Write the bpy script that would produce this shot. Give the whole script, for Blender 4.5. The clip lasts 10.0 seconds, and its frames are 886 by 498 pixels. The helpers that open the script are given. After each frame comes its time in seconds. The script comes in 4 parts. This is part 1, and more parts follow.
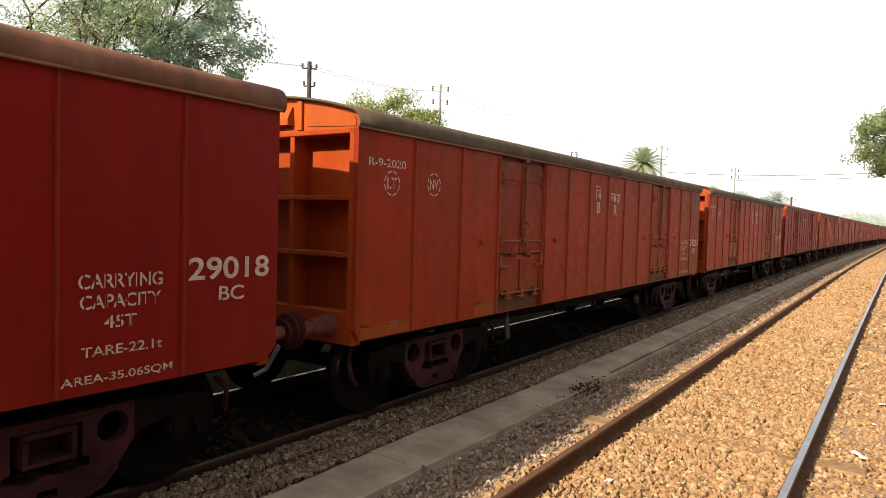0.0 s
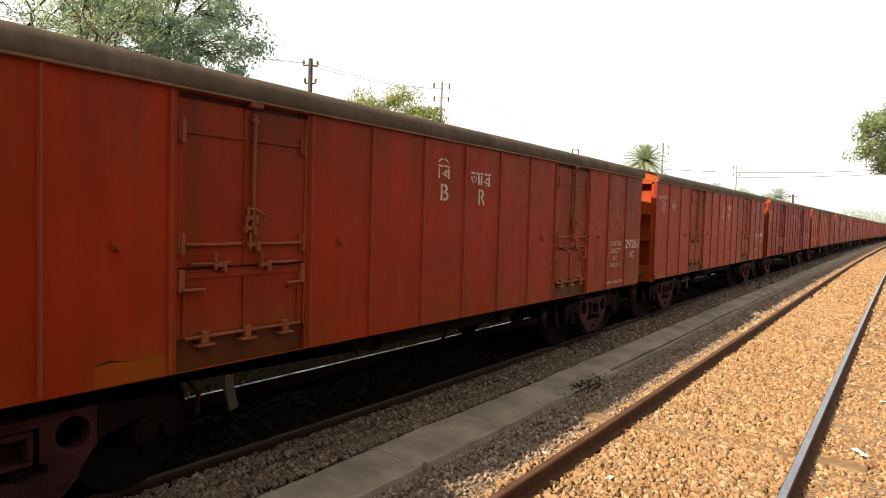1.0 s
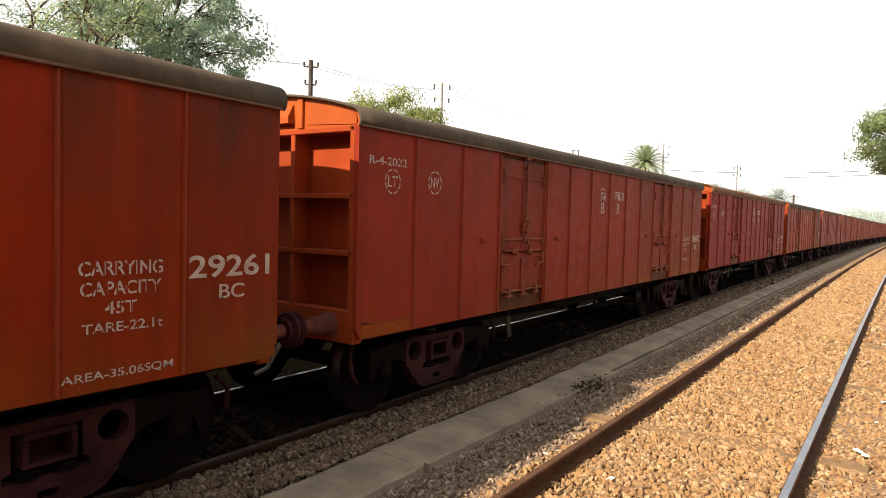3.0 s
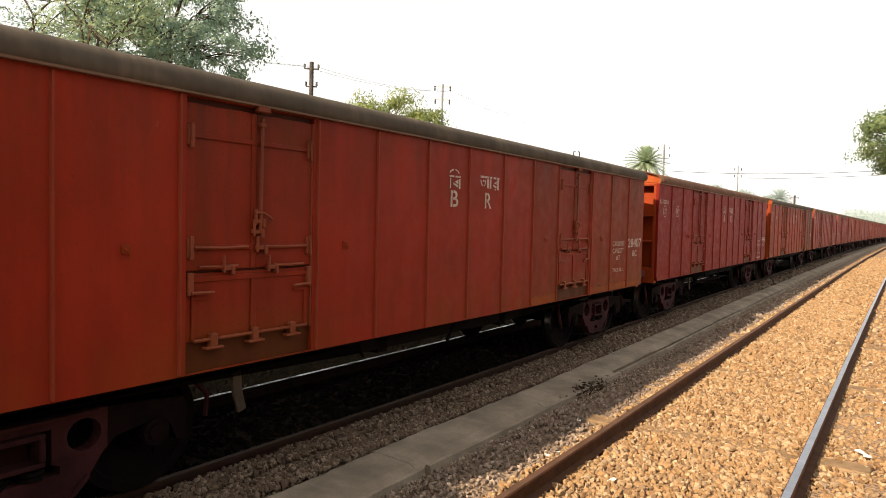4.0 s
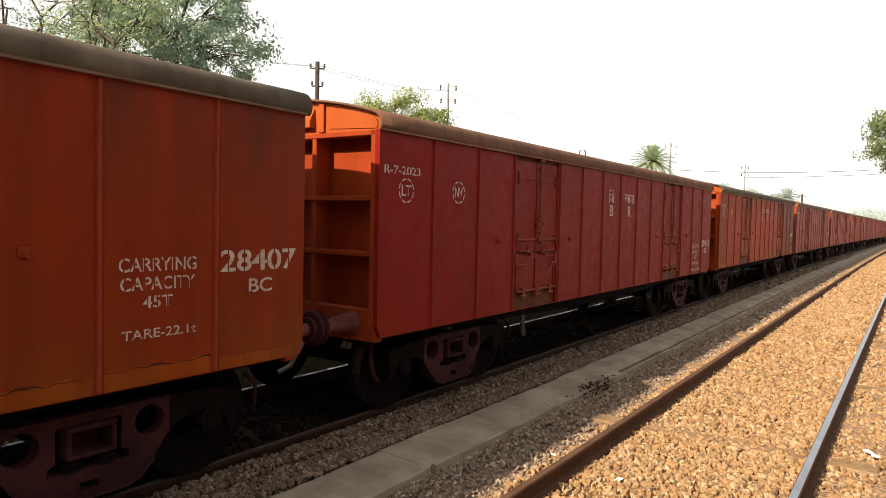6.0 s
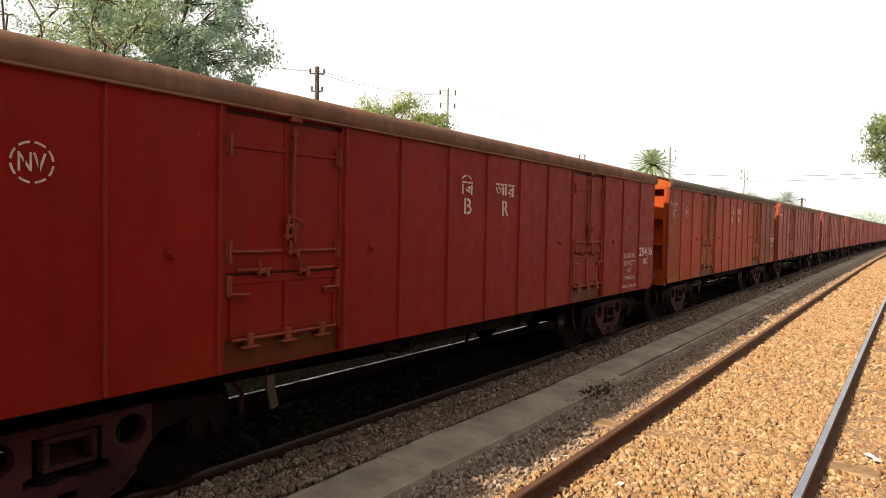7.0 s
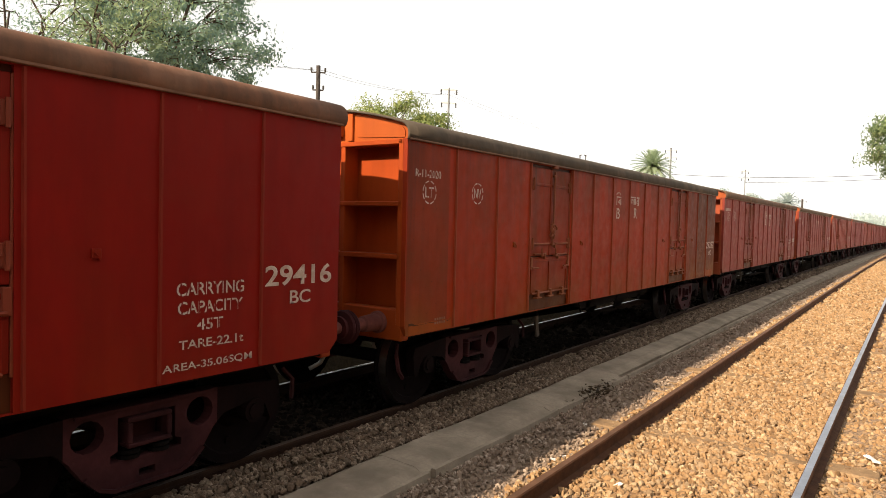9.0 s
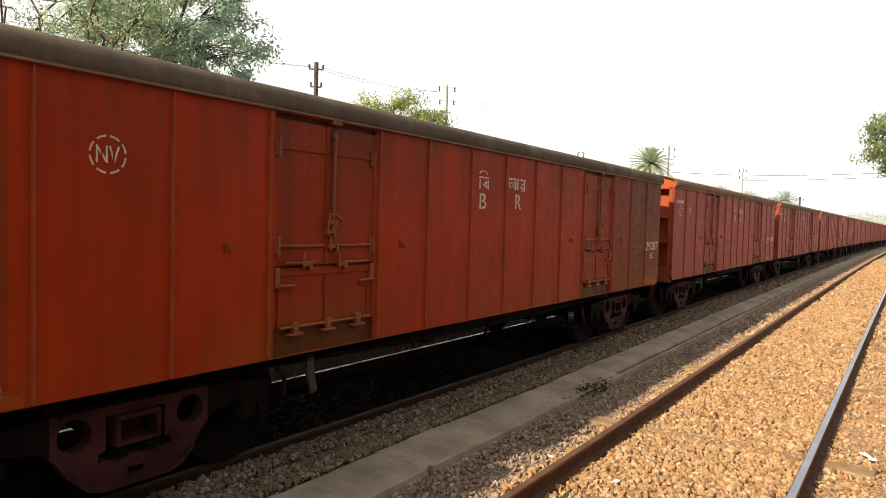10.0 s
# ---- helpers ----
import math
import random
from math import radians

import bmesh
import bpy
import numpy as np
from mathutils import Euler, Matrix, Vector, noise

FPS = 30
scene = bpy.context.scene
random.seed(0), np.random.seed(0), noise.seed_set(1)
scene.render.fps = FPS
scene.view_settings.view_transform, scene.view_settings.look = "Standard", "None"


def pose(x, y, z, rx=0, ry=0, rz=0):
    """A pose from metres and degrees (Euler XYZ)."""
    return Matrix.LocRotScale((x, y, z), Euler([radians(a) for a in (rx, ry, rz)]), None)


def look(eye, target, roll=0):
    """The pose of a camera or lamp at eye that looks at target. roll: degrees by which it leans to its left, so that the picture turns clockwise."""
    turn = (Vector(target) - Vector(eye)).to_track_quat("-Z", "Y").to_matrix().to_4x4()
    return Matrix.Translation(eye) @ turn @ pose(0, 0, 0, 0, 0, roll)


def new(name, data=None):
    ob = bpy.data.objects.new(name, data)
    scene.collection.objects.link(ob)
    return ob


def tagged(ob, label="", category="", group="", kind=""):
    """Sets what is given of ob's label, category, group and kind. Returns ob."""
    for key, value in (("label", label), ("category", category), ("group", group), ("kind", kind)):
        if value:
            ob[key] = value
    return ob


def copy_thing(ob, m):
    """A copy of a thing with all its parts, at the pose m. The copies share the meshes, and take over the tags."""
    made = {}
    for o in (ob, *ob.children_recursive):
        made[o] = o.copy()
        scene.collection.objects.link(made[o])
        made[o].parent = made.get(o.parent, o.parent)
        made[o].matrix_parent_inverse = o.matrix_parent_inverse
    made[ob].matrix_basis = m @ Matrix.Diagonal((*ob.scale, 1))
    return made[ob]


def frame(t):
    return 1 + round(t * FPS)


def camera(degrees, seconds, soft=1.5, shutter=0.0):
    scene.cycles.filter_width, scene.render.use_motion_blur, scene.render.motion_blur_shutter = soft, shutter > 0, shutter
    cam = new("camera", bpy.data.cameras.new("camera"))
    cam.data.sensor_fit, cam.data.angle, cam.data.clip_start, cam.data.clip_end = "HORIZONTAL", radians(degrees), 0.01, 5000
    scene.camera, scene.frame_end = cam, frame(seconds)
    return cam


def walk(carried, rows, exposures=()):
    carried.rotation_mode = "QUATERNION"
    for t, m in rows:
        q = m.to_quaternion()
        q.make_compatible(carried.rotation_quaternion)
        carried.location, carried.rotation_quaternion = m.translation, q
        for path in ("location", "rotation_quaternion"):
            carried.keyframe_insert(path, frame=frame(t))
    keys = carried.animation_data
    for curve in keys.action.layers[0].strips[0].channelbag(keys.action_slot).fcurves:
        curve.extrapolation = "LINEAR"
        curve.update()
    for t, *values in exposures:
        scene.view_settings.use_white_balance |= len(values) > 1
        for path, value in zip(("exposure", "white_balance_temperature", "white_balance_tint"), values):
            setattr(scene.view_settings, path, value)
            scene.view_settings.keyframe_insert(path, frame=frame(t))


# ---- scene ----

# ---------------------------------------------------------------- camera
cam = camera(66.43, 10.0, soft=0.85)
EXPO = 0.75
EYE = Vector((0.0, 0.0, 1.962))


def view(turn, tilt, lean):
    """A pose at EYE: degrees turned to the left of +y, tilted up, leaning to the left."""
    a, b = radians(turn), radians(tilt)
    return look(EYE, EYE + Vector((-math.sin(a) * math.cos(b), math.cos(a) * math.cos(b), math.sin(b))), lean)


VIEWS = [
    (0, 34.026, -2.300, 1.613),
    (0.5, 34.045, -2.538, 1.646),
    (1, 34.118, -2.535, 1.630),
    (1.5, 34.047, -2.556, 1.680),
    (2, 34.009, -2.491, 1.512),
    (2.5, 34.165, -2.490, 1.549),
    (4, 34.252, -2.329, 1.396),
    (4.5, 34.485, -2.230, 1.282),
    (5, 34.453, -2.235, 1.338),
    (5.5, 34.707, -2.513, 1.422),
    (7, 34.752, -2.018, 1.166),
    (7.5, 34.879, -2.006, 1.308),
    (8, 35.069, -2.030, 1.327),
    (8.5, 35.014, -2.025, 1.160),
    (9, 34.771, -2.060, 1.485),
    (9.5, 34.497, -2.062, 1.594),
    (10, 34.584, -2.285, 1.590),
]
walk(cam, [(t, view(a, b, c)) for t, a, b, c in VIEWS], exposures=[(0.0, EXPO), (10.0, EXPO)])

# ---------------------------------------------------------------- light
SUN_FROM = Vector((-0.40, -1.64, 1.0)).normalized()
sun = new("sun", bpy.data.lights.new("sun", "SUN"))
sun.data.energy, sun.data.angle, sun.data.color = 5.0, radians(0.6), (1.0, 0.82, 0.60)
sun.matrix_world = look(SUN_FROM * 50, (0, 0, 0))

world = bpy.data.worlds.new("hazy_sky")
scene.world = world
world.use_nodes = True
wn, wl = world.node_tree.nodes, world.node_tree.links
wn.clear()
sky = wn.new("ShaderNodeTexSky")
sky.sky_type, sky.sun_disc = "NISHITA", False
sky.sun_elevation, sky.sun_rotation = math.asin(SUN_FROM.z), radians(193.7)
sky.air_density, sky.dust_density, sky.ozone_density = 1.0, 1.5, 1.0
hsv = wn.new("ShaderNodeHueSaturation")
hsv.inputs["Saturation"].default_value = 0.12
bg = wn.new("ShaderNodeBackground")
bg.inputs["Strength"].default_value = 0.140
wo = wn.new("ShaderNodeOutputWorld")
wl.new(sky.outputs[0], hsv.inputs["Color"])
haze = wn.new("ShaderNodeMix")
haze.data_type, haze.blend_type = "RGBA", "MULTIPLY"
haze.inputs[0].default_value = 1.0
haze.inputs[7].default_value = (1.0, 0.95, 0.87, 1.0)
wl.new(hsv.outputs[0], haze.inputs[6])
veil = wn.new("ShaderNodeMix")
veil.data_type = "RGBA"
veil.inputs[0].default_value = 0.5
veil.inputs[7].default_value = (5.4, 5.25, 5.05, 1.0)
wl.new(haze.outputs[2], veil.inputs[6])
wl.new(veil.outputs[2], bg.inputs["Color"])
wl.new(bg.outputs[0], wo.inputs["Surface"])


# ---------------------------------------------------------------- materials
class Mat:
    """A small builder round a Principled material."""

    def __init__(self, name, rough=0.7, metal=0.0):
        self.m = bpy.data.materials.new(name)
        self.m.use_nodes = True
        self.t = self.m.node_tree
        self.p = self.t.nodes["Principled BSDF"]
        self.p.inputs["Roughness"].default_value = rough
        self.p.inputs["Metallic"].default_value = metal
        self.co = self.t.nodes.new("ShaderNodeTexCoord").outputs["Object"]

    def node(self, kind, **inputs):
        n = self.t.nodes.new(kind)
        for k, v in inputs.items():
            n.inputs[k.replace("_", " ")].default_value = v
        return n

    def link(self, a, b):
        self.t.links.new(a, b)

    def world(self):
        self.co = self.t.nodes.new("ShaderNodeNewGeometry").outputs["Position"]

    def noise(self, scale, detail=4.0, rough=0.6, stretch=None, dist=0.0):
        n = self.node("ShaderNodeTexNoise", Scale=scale, Detail=detail, Roughness=rough, Distortion=dist)
        src = self.co
        if stretch:
            mp = self.node("ShaderNodeMapping")
            mp.inputs["Scale"].default_value = stretch
            self.link(src, mp.inputs["Vector"])
            src = mp.outputs[0]
        self.link(src, n.inputs["Vector"])
        return n.outputs["Fac"]

    def ramp(self, fac, lo, hi, a=0.0, b=1.0):
        n = self.node("ShaderNodeMapRange")
        n.inputs["From Min"].default_value, n.inputs["From Max"].default_value = lo, hi
        n.inputs["To Min"].default_value, n.inputs["To Max"].default_value = a, b
        self.link(fac, n.inputs["Value"])
        return n.outputs[0]

    def mul(self, a, b):
        n = self.node("ShaderNodeMath")
        n.operation = "MULTIPLY"
        for s, v in zip(n.inputs, (a, b)):
            if isinstance(v, (int, float)):
                s.default_value = v
            else:
                self.link(v, s)
        return n.outputs[0]

    def mix(self, fac, a, b, mode="MIX"):
        n = self.node("ShaderNodeMix")
        n.data_type, n.blend_type = "RGBA", mode
        for s, v in ((n.inputs[0], fac), (n.inputs[6], a), (n.inputs[7], b)):
            if isinstance(v, (int, float)):
                s.default_value = v
            elif isinstance(v, tuple):
                s.default_value = (*v, 1.0) if len(v) == 3 else v
            else:
                self.link(v, s)
        return n.outputs[2]

    def colour(self, c):
        self.link(c, self.p.inputs["Base Color"])

    def roughness(self, fac):
        self.link(fac, self.p.inputs["Roughness"])

    def bump(self, fac, strength=0.3, distance=0.01):
        b = self.node("ShaderNodeBump", Strength=strength, Distance=distance)
        self.link(fac, b.inputs["Height"])
        self.link(b.outputs[0], self.p.inputs["Normal"])


def mat_two(name, a, b, scale, rough=0.8, metal=0.0, bump=0.3, dist=0.01, fine=None, use_world=False):
    m = Mat(name, rough, metal)
    m.p.inputs["Specular IOR Level"].default_value = 0.04 if max(a) < 0.03 else 0.12 if rough > 0.55 else 0.5
    if use_world:
        m.world()
    c = m.mix(m.ramp(m.noise(scale), 0.35, 0.65), a, b)
    f = m.noise(fine or scale * 9, 5)
    c = m.mix(m.ramp(f, 0.3, 0.7, 0.0, 0.5), c, tuple(v * 0.55 for v in a))
    m.colour(c)
    m.bump(f, bump, dist)
    return m.m


def mat_paint(name):
    """Oxide wagon paint: the hue is the object's colour, its alpha how grimy it is."""
    m = Mat(name, 0.6)
    m.p.inputs["Specular IOR Level"].default_value = 0.11
    info = m.node("ShaderNodeObjectInfo")
    base, grime = info.outputs["Color"], info.outputs["Alpha"]
    c = m.mix(m.ramp(m.noise(0.8, 3), 0.3, 0.7, 0.0, 0.5), base, (0.62, 0.55, 0.55), "MULTIPLY")
    c = m.mix(m.ramp(m.noise(4.5, 4, 0.6, (1, 1, 0.35)), 0.45, 0.75, 0.0, 0.35), c, (0.55, 0.60, 0.60), "MULTIPLY")
    streak = m.ramp(m.noise(1.5, 6, 0.6, (1.0, 3.0, 0.20), 0.3), 0.48, 0.75)
    c = m.mix(m.mul(streak, m.mul(grime, 0.55)), c, (0.075, 0.018, 0.006))
    blot = m.ramp(m.noise(1.7, 6, 0.72), 0.50, 0.70)
    c = m.mix(m.mul(blot, m.mul(grime, 0.7)), c, (0.15, 0.034, 0.005))
    sep = m.node("ShaderNodeSeparateXYZ")
    m.link(m.co, sep.inputs[0])
    low = m.ramp(sep.outputs["Z"], 1.35, 0.88)
    patch = m.ramp(m.noise(1.2, 4, 0.6, (1, 1, 0.5)), 0.38, 0.60)
    c = m.mix(m.mul(m.mul(low, patch), m.mul(grime, 0.75)), c, (0.19, 0.065, 0.008))
    speck = m.ramp(m.noise(38, 3), 0.64, 0.70)
    c = m.mix(m.mul(speck, m.mul(grime, 0.6)), c, (0.06, 0.015, 0.008))
    dust = m.ramp(m.noise(0.6, 6, 0.75, (1, 1, 0.6), 0.4), 0.50, 0.75, 0.0, 0.07)
    c = m.mix(m.mul(dust, grime), c, (0.28, 0.14, 0.09))
    c = m.mix(m.ramp(m.noise(1.4, 5, 0.7, (1, 2.4, 0.15)), 0.40, 0.70, 0.0, 0.35), c, (0.62, 0.55, 0.55), "MULTIPLY")
    scuff = m.mul(m.ramp(m.noise(7, 6, 0.75, (1, 1.0, 0.6)), 0.66, 0.74), m.ramp(m.noise(1.1, 2), 0.52, 0.62, 0.0, 0.45))
    c = m.mix(scuff, c, (0.30, 0.10, 0.06))
    # Dark runs below the eave: part grime, part shade painted in.
    eave_run_shade = m.mul(m.ramp(m.noise(2.2, 5, 0.65, (1, 1.6, 0.12)), 0.36, 0.66), m.ramp(sep.outputs["Z"], 1.9, 2.75))
    c = m.mix(m.mul(eave_run_shade, m.mul(grime, 0.9)), c, (0.045, 0.022, 0.012))
    m.colour(c)
    m.roughness(m.ramp(m.noise(6, 4), 0.3, 0.7, 0.42, 0.66))
    m.bump(m.noise(1.3, 4, 0.5), 0.35, 0.03)
    return m.m


def mat_roof():
    """Sun-bleached dusty roof sheet; the hue is the object's colour."""
    m = Mat("dusty_roof_sheet", 0.85)
    m.p.inputs["Specular IOR Level"].default_value = 0.15
    base = m.node("ShaderNodeObjectInfo").outputs["Color"]
    c = m.mix(m.ramp(m.noise(0.7, 5, 0.65), 0.35, 0.65), base, (0.72, 0.78, 0.80), "MULTIPLY")
    c = m.mix(m.ramp(m.noise(9, 5, 0.7), 0.45, 0.75, 0, 0.45), c, (0.07, 0.045, 0.03))
    c = m.mix(m.ramp(m.noise(2.0, 4, 0.6), 0.5, 0.8, 0, 0.3), c, (0.36, 0.27, 0.20))
    c = m.mix(m.ramp(m.noise(1.2, 5, 0.65, (0.12, 4.0, 0.12)), 0.42, 0.68, 0, 0.55), c, (0.05, 0.040, 0.032))
    m.colour(c)
    m.bump(m.noise(3, 5), 0.3, 0.02)
    return m.m


ROOF = mat_roof()
PAINT = mat_paint("wagon_paint")
# Iron and wheels near black: the shade under the wagons is in the colour.
IRON = mat_two("shade_dark_underframe_iron", (0.006, 0.005, 0.005), (0.011, 0.008, 0.007), 5, 0.85, 0.0)
FRAME = mat_two("bogie_casting", (0.070, 0.020, 0.022), (0.024, 0.007, 0.008), 3, 0.8, 0.0)
# Outer castings black for shade under the body, axle boxes also greasy.
CASTDARK = mat_two("shade_black_casting", (0.013, 0.006, 0.006), (0.006, 0.004, 0.004), 4, 0.8, 0.0)
BUFFER = mat_two("dusty_buffer_casting", (0.20, 0.070, 0.058), (0.10, 0.032, 0.027), 5, 0.8)
WHEEL = mat_two("shade_dark_wheel_steel", (0.010, 0.006, 0.006), (0.006, 0.004, 0.004), 7, 0.8, 0.0)
TREAD = mat_two("worn_tread_steel", (0.42, 0.40, 0.38), (0.30, 0.28, 0.27), 12, 0.3, 1.0, 0.1)
FADED = mat_two("faded_stencil_paint", (0.30, 0.15, 0.09), (0.20, 0.06, 0.03), 11, 0.8, 0.0, 0.1)
WHITE = mat_two("stencil_white_paint", (0.66, 0.54, 0.46), (0.42, 0.27, 0.21), 11, 0.75, 0.0, 0.1)
RAILSIDE = mat_two("rusty_rail", (0.13, 0.058, 0.030), (0.075, 0.035, 0.020), 9, 0.8, 0.2, use_world=True)
# Darker copy of the rusty rail, for the shade under the train.
RAILDARK = mat_two("shade_dark_rail", (0.045, 0.022, 0.013), (0.025, 0.014, 0.010), 9, 0.85, 0.0, use_world=True)
RAILDULL = mat_two("dull_rail_head", (0.075, 0.045, 0.032), (0.04, 0.025, 0.018), 4, 0.7, 0.1, 0.05, use_world=True)
RAILBROWN = mat_two("brown_rail_head", (0.15, 0.08, 0.05), (0.09, 0.05, 0.032), 4, 0.6, 0.1, 0.05, use_world=True)
RAILTOP = mat_two("polished_rail_head", (0.42, 0.44, 0.50), (0.30, 0.31, 0.35), 4, 0.3, 1.0, 0.05, use_world=True)
SLEEPER = mat_two("weathered_sleeper_wood", (0.34, 0.22, 0.12), (0.20, 0.13, 0.075), 6, 0.9, 0, 0.5, 0.02, use_world=True)
CONCRETE = mat_two("weathered_concrete", (0.36, 0.295, 0.225), (0.18, 0.145, 0.108), 1.8, 0.9, 0, 0.6, 0.012, 30, True)
LAMPMETAL = mat_two("galvanised_metal", (0.3, 0.3, 0.3), (0.2, 0.2, 0.2), 5, 0.5, 0.6)
POLE = mat_two("dark_weathered_pole", (0.10, 0.085, 0.075), (0.06, 0.05, 0.045), 4, 0.85)
# Pale concrete, bleached further so the arms fade into the sky's glare.
POLEBLEACH = mat_two("sky_bleached_pole", (0.72, 0.70, 0.66), (0.60, 0.58, 0.55), 4, 0.85)
INSUL = mat_two("dark_insulator", (0.03, 0.025, 0.022), (0.05, 0.04, 0.035), 8, 0.4)
BARK = mat_two("tree_bark", (0.13, 0.10, 0.075), (0.075, 0.058, 0.045), 4, 0.95, 0, 0.8, 0.03)
PAPER = mat_two("litter_paper", (0.80, 0.79, 0.76), (0.68, 0.66, 0.62), 9, 0.8, 0, 0.1)


def mat_far_rail():
    """A rail head with bright and dull stretches."""
    m = Mat("patchy_rail_head", 0.4, 1.0)
    m.world()
    n = m.noise(2.2, 6, 0.75)
    m.colour(m.mix(m.ramp(n, 0.42, 0.58), (0.05, 0.045, 0.04), (0.40, 0.41, 0.44)))
    m.roughness(m.ramp(m.noise(9, 5, 0.7), 0.4, 0.6, 0.25, 0.75))
    m.bump(m.noise(30, 4), 0.3, 0.004)
    return m.m


FARTOP = mat_far_rail()


def mat_islands(name, cols, rough=0.9, bump=0.4, scale=30.0, gloss=0.3):
    m = Mat(name, rough)
    m.p.inputs["Specular IOR Level"].default_value = gloss
    m.world()
    r = m.node("ShaderNodeNewGeometry").outputs["Random Per Island"]
    ramp = m.node("ShaderNodeValToRGB")
    ramp.color_ramp.elements[0].color = (*cols[0], 1)
    ramp.color_ramp.elements[1].color = (*cols[-1], 1)
    for i, c in enumerate(cols[1:-1]):
        e = ramp.color_ramp.elements.new((i + 1) / (len(cols) - 1))
        e.color = (*c, 1)
    m.link(r, ramp.inputs[0])
    f = m.noise(scale, 4)
    c = m.mix(m.ramp(f, 0.35, 0.7, 0, 0.45), ramp.outputs[0], tuple(v * 0.5 for v in cols[0]))
    big = m.ramp(m.noise(0.8, 3), 0.4, 0.65, 0, 0.35)
    c = m.mix(big, c, tuple(v * 0.8 for v in cols[1]))
    m.colour(c)
    m.bump(f, bump, 0.01)
    return m.m


STONE_WARM = mat_islands("brown_ballast_stone", [(0.19, 0.105, 0.048), (0.40, 0.248, 0.122), (0.34, 0.192, 0.086), (0.52, 0.38, 0.23), (0.12, 0.065, 0.033)])
STONE_SOIL = mat_islands("dusty_gravel", [(0.19, 0.135, 0.097), (0.26, 0.19, 0.142), (0.22, 0.157, 0.11), (0.44, 0.35, 0.275), (0.14, 0.098, 0.072)])
# Ballast under the train: its deep shade is put into the stone colour.
STONE_UNDER = mat_islands("shade_blackened_ballast_stone", [(0.007, 0.006, 0.005), (0.018, 0.014, 0.011), (0.015, 0.011, 0.008)], gloss=0.03)
STONE_GREY = mat_islands("grey_ballast_stone", [(0.085, 0.054, 0.035), (0.18, 0.122, 0.081), (0.115, 0.077, 0.052), (0.34, 0.255, 0.185), (0.038, 0.026, 0.017)])


def mat_leaf(name, cols):
    m = Mat(name, 0.6)
    m.p.inputs["Specular IOR Level"].default_value = 0.2
    r = m.node("ShaderNodeNewGeometry").outputs["Random Per Island"]
    ramp = m.node("ShaderNodeValToRGB")
    ramp.color_ramp.elements[0].color = (*cols[0], 1)
    ramp.color_ramp.elements[1].color = (*cols[-1], 1)
    for i, c in enumerate(cols[1:-1]):
        ramp.color_ramp.elements.new((i + 1) / (len(cols) - 1)).color = (*c, 1)
    m.link(r, ramp.inputs[0])
    m.colour(ramp.outputs[0])
    tr = m.node("ShaderNodeBsdfTranslucent")
    m.link(ramp.outputs[0], tr.inputs[0])
    mx = m.node("ShaderNodeMixShader")
    mx.inputs[0].default_value = 0.45
    m.link(m.p.outputs[0], mx.inputs[1])
    m.link(tr.outputs[0], mx.inputs[2])
    m.link(mx.outputs[0], m.t.nodes["Material Output"].inputs["Surface"])
    return m.m


# Broad leaves are lifted and blued: haze over the tall tree is mixed in.
LEAF_DARK = mat_leaf("broad_leaves", [(0.17, 0.265, 0.22), (0.23, 0.335, 0.245), (0.28, 0.37, 0.23), (0.19, 0.29, 0.24)])
LEAF_LIGHT = mat_leaf("yellow_green_leaves", [(0.15, 0.21, 0.07), (0.24, 0.29, 0.09), (0.33, 0.35, 0.12), (0.12, 0.18, 0.07)])
# Lime leaves carry the sunlight on that side of the crown in their colour.
LEAF_LIME = mat_leaf("sunlit_lime_leaves", [(0.22, 0.31, 0.18), (0.29, 0.38, 0.20), (0.36, 0.42, 0.22), (0.20, 0.29, 0.19)])
# Palm green is paled for distance haze.
LEAF_PALM = mat_leaf("palm_leaflets", [(0.26, 0.34, 0.21), (0.38, 0.46, 0.29), (0.31, 0.39, 0.24)])


def mat_ground():
    """Bare soil with gravel, warmer and paler about the sunny track."""
    m = Mat("gravelly_soil", 0.95)
    m.world()
    c = m.mix(m.ramp(m.noise(1.1, 5), 0.35, 0.65), (0.25, 0.175, 0.12), (0.165, 0.12, 0.09))
    vor = m.node("ShaderNodeTexVoronoi", Scale=26.0)
    m.link(m.co, vor.inputs["Vector"])
    sepc = m.node("ShaderNodeSeparateColor")
    m.link(vor.outputs["Color"], sepc.inputs[0])
    c = m.mix(m.mul(sepc.outputs[0], 0.5), c, (0.30, 0.21, 0.135))
    c = m.mix(m.ramp(m.noise(60, 4), 0.4, 0.7, 0, 0.5), c, (0.07, 0.05, 0.035))
    sep = m.node("ShaderNodeSeparateXYZ")
    m.link(m.co, sep.inputs[0])
    # Soil under the train is blackened in place of its shade.
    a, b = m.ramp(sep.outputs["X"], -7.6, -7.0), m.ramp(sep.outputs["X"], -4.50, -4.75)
    under_shade = m.mul(a, b)
    c = m.mix(m.mul(under_shade, 0.95), c, (0.010, 0.008, 0.007))
    m.link(m.ramp(under_shade, 0.0, 1.0, 0.4, 0.02), m.p.inputs["Specular IOR Level"])
    sand = m.ramp(sep.outputs["X"], -2.75, -2.55)
    c = m.mix(m.mul(sand, m.ramp(m.noise(2.5, 5), 0.3, 0.6, 0.45, 0.9)), c, (0.36, 0.225, 0.125))
    c = m.mix(m.ramp(m.noise(45, 4), 0.45, 0.7, 0, 0.55), c, (0.09, 0.06, 0.04))
    m.colour(c)
    m.bump(vor.outputs["Distance"], 0.9, 0.03)
    return m.m


GROUND = mat_ground()


# ---------------------------------------------------------------- mesh helpers
def part(name, bm, material, parent=None, label="", smooth=False):
    me = bpy.data.meshes.new(name)
    bmesh.ops.recalc_face_normals(bm, faces=bm.faces)
